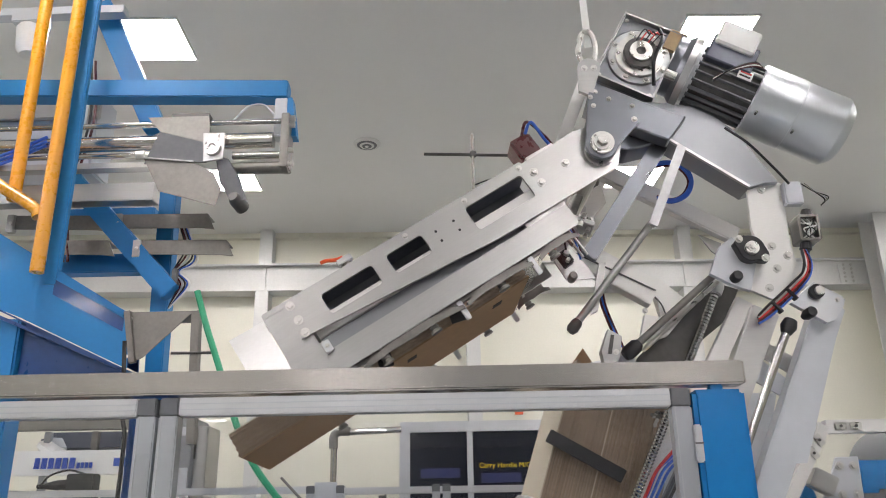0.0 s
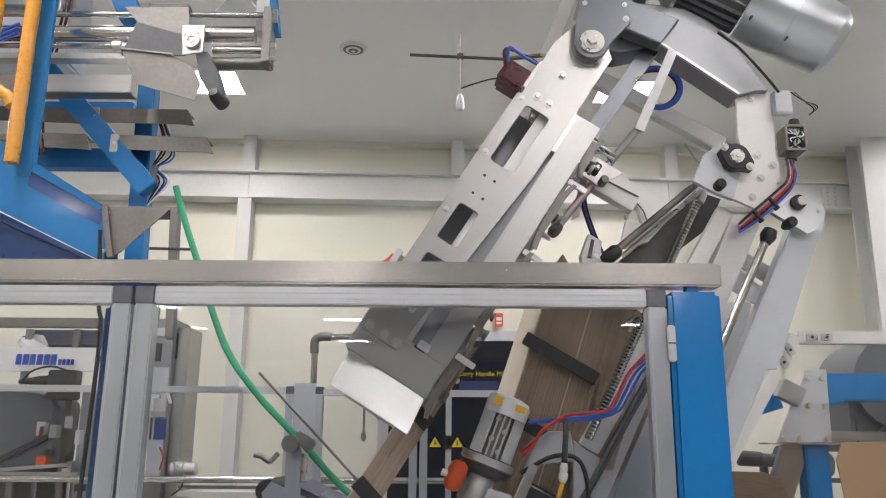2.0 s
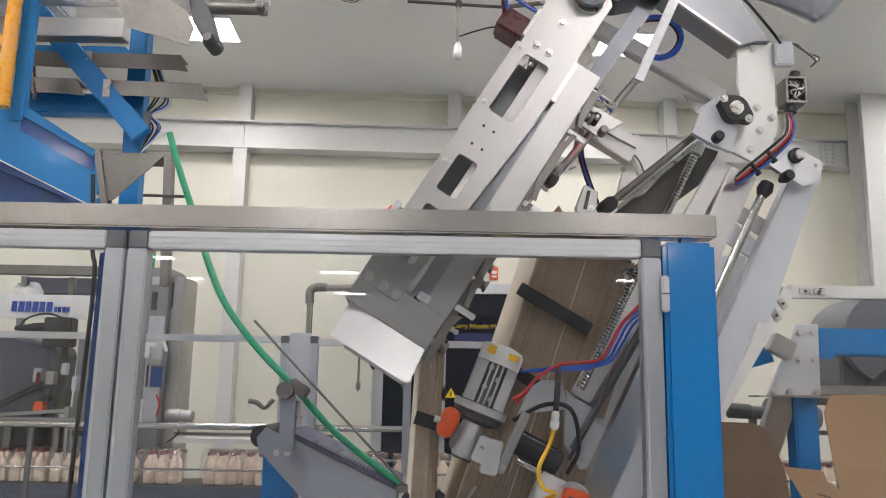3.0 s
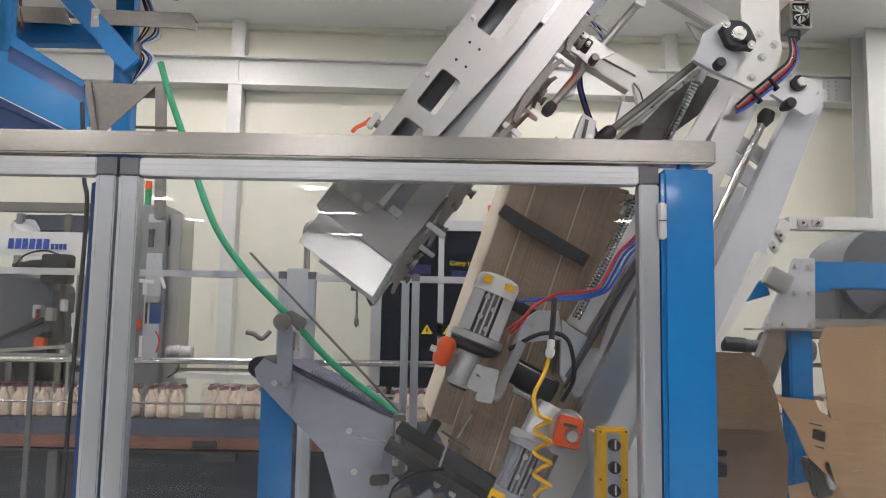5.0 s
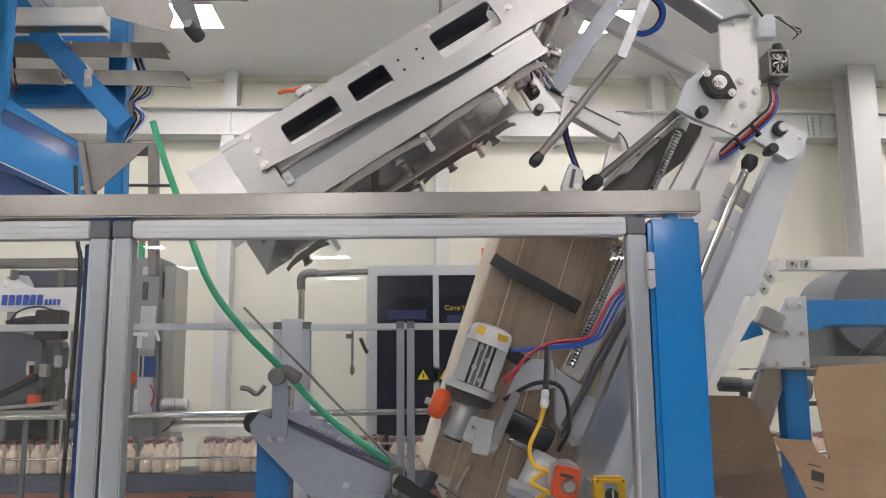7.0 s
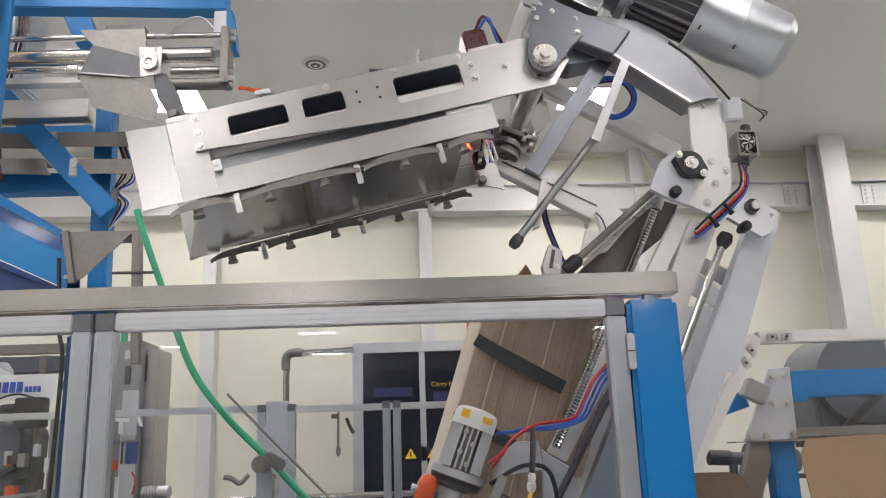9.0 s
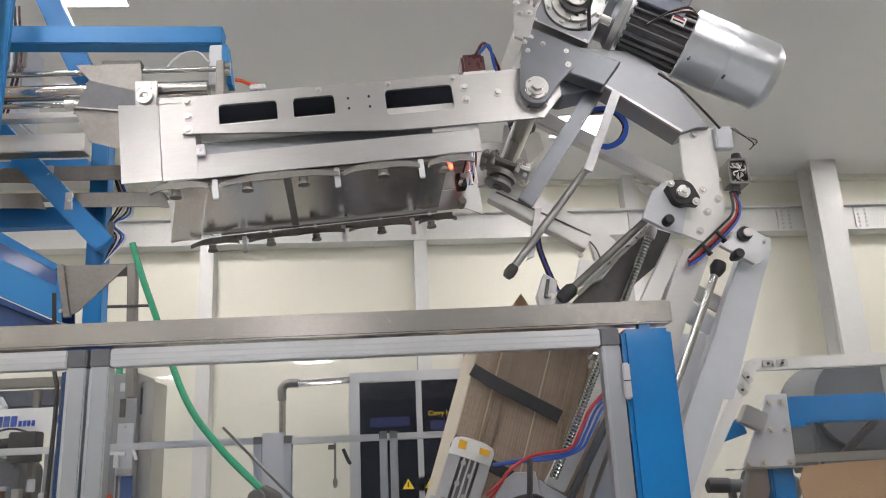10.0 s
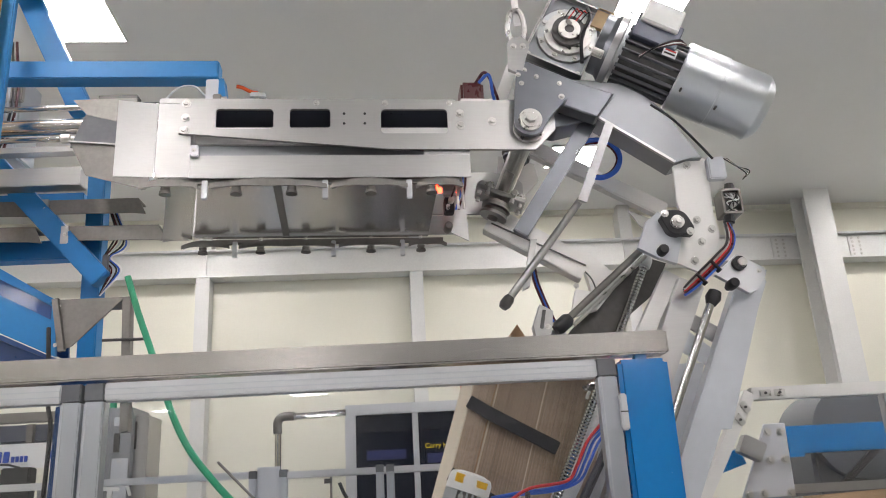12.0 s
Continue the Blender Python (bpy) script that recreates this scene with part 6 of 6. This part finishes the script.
    part("arm", bar((-2.75, 5.2, 1.46), (-2.25, 5.2, 1.50), 0.02, 0.03), SHEET, w)
    for i in range(10):
        x, z = random.uniform(-2.5, -2.12), random.uniform(1.3, 1.78)
        part("fitting", block((x, 5.2, z), (x + random.uniform(0.02, 0.06), 5.26, z + random.uniform(0.02, 0.1)), 0.004), (BLACK, SHEET, GREYP, ORANGE, ALUM)[i % 5], w)
    part("base", block((-3.4, 5.65, 0), (-2.05, 6.1, 1.5), 0.006), DGREY, w)


rear()


# ---- the carton erector at the right ----
def right_side():
    f = thing("erector_guard", "aluminium profile guard with a slanted corner", "guard", (1.4, 3.0, 0))
    part("slant_profile", bar((1.195, 3.0, 2.012), (0.72, 3.0, 1.25), 0.043, 0.045, 0.003), PALE, f)
    part("top_profile", block((1.20, 2.978, 1.985), (3.2, 3.022, 2.028), 0.003), PALE, f)
    part("lower_post", block((0.70, 2.978, 0), (0.745, 3.022, 1.26), 0.003), ALUM, f)
    part("side_post", block((1.66, 2.978, 1.4), (1.70, 3.022, 1.985), 0.003), ALUM, f)
    for x, z, a in ((1.245, 2.006, 0), (1.295, 2.006, 0), (1.167, 1.962, -58), (1.142, 1.92, -58)):
        part("joint_plate", turned(block((-0.02, -0.004, -0.012), (0.02, 0.0, 0.012), 0.002), pose(x, 2.976, z, 0, -a, 0)), ZINC, f)
        part("joint_screw", rod((x, 2.972, z), (x, 2.968, z), 0.005, None, 8), IRON, f)
    pane = part("pane", slab([(1.22, 1.99), (3.2, 1.99), (3.2, 1.0), (0.75, 1.0), (0.75, 1.25)], 2.998, 3.002), GLASS, f, "clear plastic sheet")
    pane.visible_shadow = False
    b = thing("carton_erector", "blue square-tube frame with a bolted grey gusset", "carton erector", (1.5, 3.75, 0))
    s = 1.275  # the frame stands this much farther off than the guard
    X = lambda x: 0.02 + (x - 0.02) * s
    Z = lambda z: 1.617 + (z - 1.617) * s
    part("gusset", slab([(X(1.205), Z(1.888)), (X(1.276), Z(1.889)), (X(1.27), Z(1.651)), (X(1.092), Z(1.65)), (X(1.18), Z(1.83))], 3.70, 3.72, bevel=0.003), GREYP, b)
    for x, z in ((1.21, 1.86), (1.255, 1.86), (1.205, 1.77), (1.255, 1.77), (1.115, 1.665), (1.165, 1.665), (1.255, 1.665)):
        bolt(b, X(x), 3.70, Z(z), 0.012)
    part("beam", block((X(1.276), 3.72, Z(1.787)), (4.2, 3.84, Z(1.878)), 0.008), BLUE, b)
    part("post", block((X(1.188), 3.72, 0), (X(1.266), 3.82, Z(1.655)), 0.008), BLUE, b)
    part("corner", block((X(1.276), 3.715, Z(1.775)), (X(1.33), 3.80, Z(1.787)), 0.002), BLUE, b)
    part("shelf", block((X(1.06), 3.69, Z(1.645)), (X(1.30), 3.80, Z(1.6495))), SHEET, b)
    part("small_bracket", turned(block((-0.05, -0.03, -0.04), (0.05, 0.03, 0.04), 0.004), pose(X(1.14), 3.68, Z(1.81), 0, 28, 0)), SHEET, b)
    part("slant_tube", bar((X(1.13), 3.78, Z(1.79)), (X(0.90), 3.78, Z(1.72)), 0.07, 0.06), BLUE, b)
    part("slant_leg", bar((X(1.18), 3.78, Z(1.66)), (X(0.95), 3.78, Z(1.10)), 0.10, 0.06, 0.003), SHEET, b)
    part("cross_rail", block((X(1.27), 3.86, Z(1.66)), (4.2, 3.9, Z(1.69))), SHEET, b)
    part("cross_rail", block((X(1.27), 3.86, Z(1.52)), (4.2, 3.9, Z(1.535))), IRON, b)
    mo = thing("conveyor_motor", "small grey motor behind the blue frame", "motor", (1.65, 4.1, 1.55))
    part("body", turn((1.45, 4.1, 1.585), (1.78, 4.1, 1.56), ((0, 0.03), (0.25, 0.03), (0.27, 0.07), (0.9, 0.07), (1, 0.05)), 20), DGREY, mo, "", True)
    part("coupling", rod((1.36, 4.1, 1.59), (1.46, 4.1, 1.585), 0.035, None, 14), IRON, mo)
    part("stand", rod((1.48, 4.12, 0), (1.48, 4.12, 1.56), 0.02, None, 12), DSTEEL, mo)
    dr = thing("roller_housing", "dark rounded housing with a roller behind the guard", "housing", (2.0, 4.2, 1.9))
    part("case", turn((2.15, 4.1, 1.94), (2.15, 4.5, 1.94), ((0, 0.22), (1, 0.22)), 28), DGREY, dr, "", True)
    part("chassis", block((1.93, 4.15, 1.62), (2.6, 4.5, 1.95), 0.02), DGREY, dr)
    for x in (1.97, 2.5):
        part("stand_leg", block((x, 4.3, 0), (x + 0.06, 4.36, 1.63)), DGREY, dr)
    part("lever", bar((2.0, 4.05, 1.70), (2.2, 4.05, 1.86), 0.03, 0.02), IRON, dr)
    cb = thing("open_carton", "large open brown carton with raised flaps", "carton", (1.3, 3.1, 0.9))
    np_ = slab([(0.75, 1.570), (0.90, 1.568), (1.0, 1.566), (1.048, 1.55), (1.082, 1.50), (1.13, 1.415), (1.165, 1.32), (1.205, 1.225), (1.235, 1.06), (1.25, 0.6), (0.75, 0.6)], 3.06, 3.066)
    for v in np_.verts:
        v.co.y += (1.20 - v.co.z) * 0.55
    # card brown darkened, since this panel leans away from the lamps
    part("near_panel", np_, CARDSHADE, cb, "side panel leaning outwards, brown darkened for its shade")
    part("flap", slab([(1.19, 1.416), (1.326, 1.404), (1.339, 1.369), (1.427, 1.314), (1.455, 1.117), (1.387, 1.12), (1.296, 1.211), (1.253, 1.312)], 3.10, 3.106), CARD, cb, "brown flap with black print")
    mk = part("printed_mark", slab([(1.31, 1.275), (1.352, 1.262), (1.356, 1.295), (1.314, 1.308)], 3.0975, 3.0985), INK, cb, "black print bars")
    part("printed_mark", slab([(1.30, 1.325), (1.345, 1.315), (1.345, 1.319), (1.30, 1.329)], 3.0975, 3.0985), INK, cb)
    part("printed_mark", slab([(1.32, 1.247), (1.35, 1.239), (1.35, 1.243), (1.32, 1.251)], 3.0975, 3.0985), INK, cb)
    part("far_panel", slab([(1.40, 1.60), (1.425, 1.660), (2.3, 1.69), (2.3, 0.6), (1.45, 0.6), (1.45, 1.30), (1.43, 1.36)], 3.22, 3.226), CARD, cb, "light brown far panel")
    part("end_panel", slab([(1.25, 1.10), (1.50, 1.16), (1.56, 1.0), (1.28, 0.9)], 3.16, 3.166), CARD, cb, "inner flap")
    part("floor_panel", block((0.9, 3.07, 0.6), (2.2, 3.4, 0.606)), CARD, cb)
    jg = thing("carton_table", "dark steel table under the open carton", "table", (1.5, 3.2, 0))
    part("top", block((0.78, 3.04, 0.57), (2.3, 3.5, 0.598), 0.003), DSTEEL, jg)
    for x in (0.82, 2.2):
        for yy in (3.08, 3.42):
            part("leg", block((x, yy, 0), (x + 0.05, yy + 0.05, 0.57), 0.003), DSTEEL, jg)
    part("gripper", turned(block((-0.03, -0.03, -0.07), (0.03, 0.03, 0.07), 0.006), pose(1.345, 3.15, 1.14, 0, -15, 0)), IRON, jg, "dark gripper")
    part("gripper", turned(block((-0.012, -0.02, -0.05), (0.012, 0.02, 0.05), 0.004), pose(1.37, 3.12, 1.15, 0, -15, 0)), ALUM, jg)


right_side()


# ---- what moves ----
def arm_pose(a):
    return pose(*PIVOT, 0, -a, ARM_YAW)


def motions():
    walk(arm, [(t, arm_pose(a)) for t, a in ANGLES])
    # it slips down the arm, stands up before the stack and joins it
    slip = {0: 0.0, 0.5: 0.02, 1: 0.11, 1.5: 0.34, 2: 0.49}
    rows = [(t, arm_pose(a) @ pose(-0.82 - slip[t], 0.265, -0.146)) for t, a in ANGLES if t <= 2]
    for t, x, y, z, a, r in ((2.5, -0.143, 2.75, 1.454, 90, -3), (3.0, -0.039, 2.90, 1.562, 87, 4), (3.2, -0.012, 2.94, 1.555, 82.6, 6), (3.7, 0.08, 2.98, 1.67, 76, 6), (4.2, 0.151, 2.99, 1.773, 71.65, 5), (5, 0.153, 2.99, 1.775, 71.65, 5),
                             (12, 0.153, 2.99, 1.775, 71.65, 5)):
        rows.append((t, pose(x, y, z, 0, -a, 0) @ pose(0, 0, 0, r)))
    walk(bundle, rows)


motions()
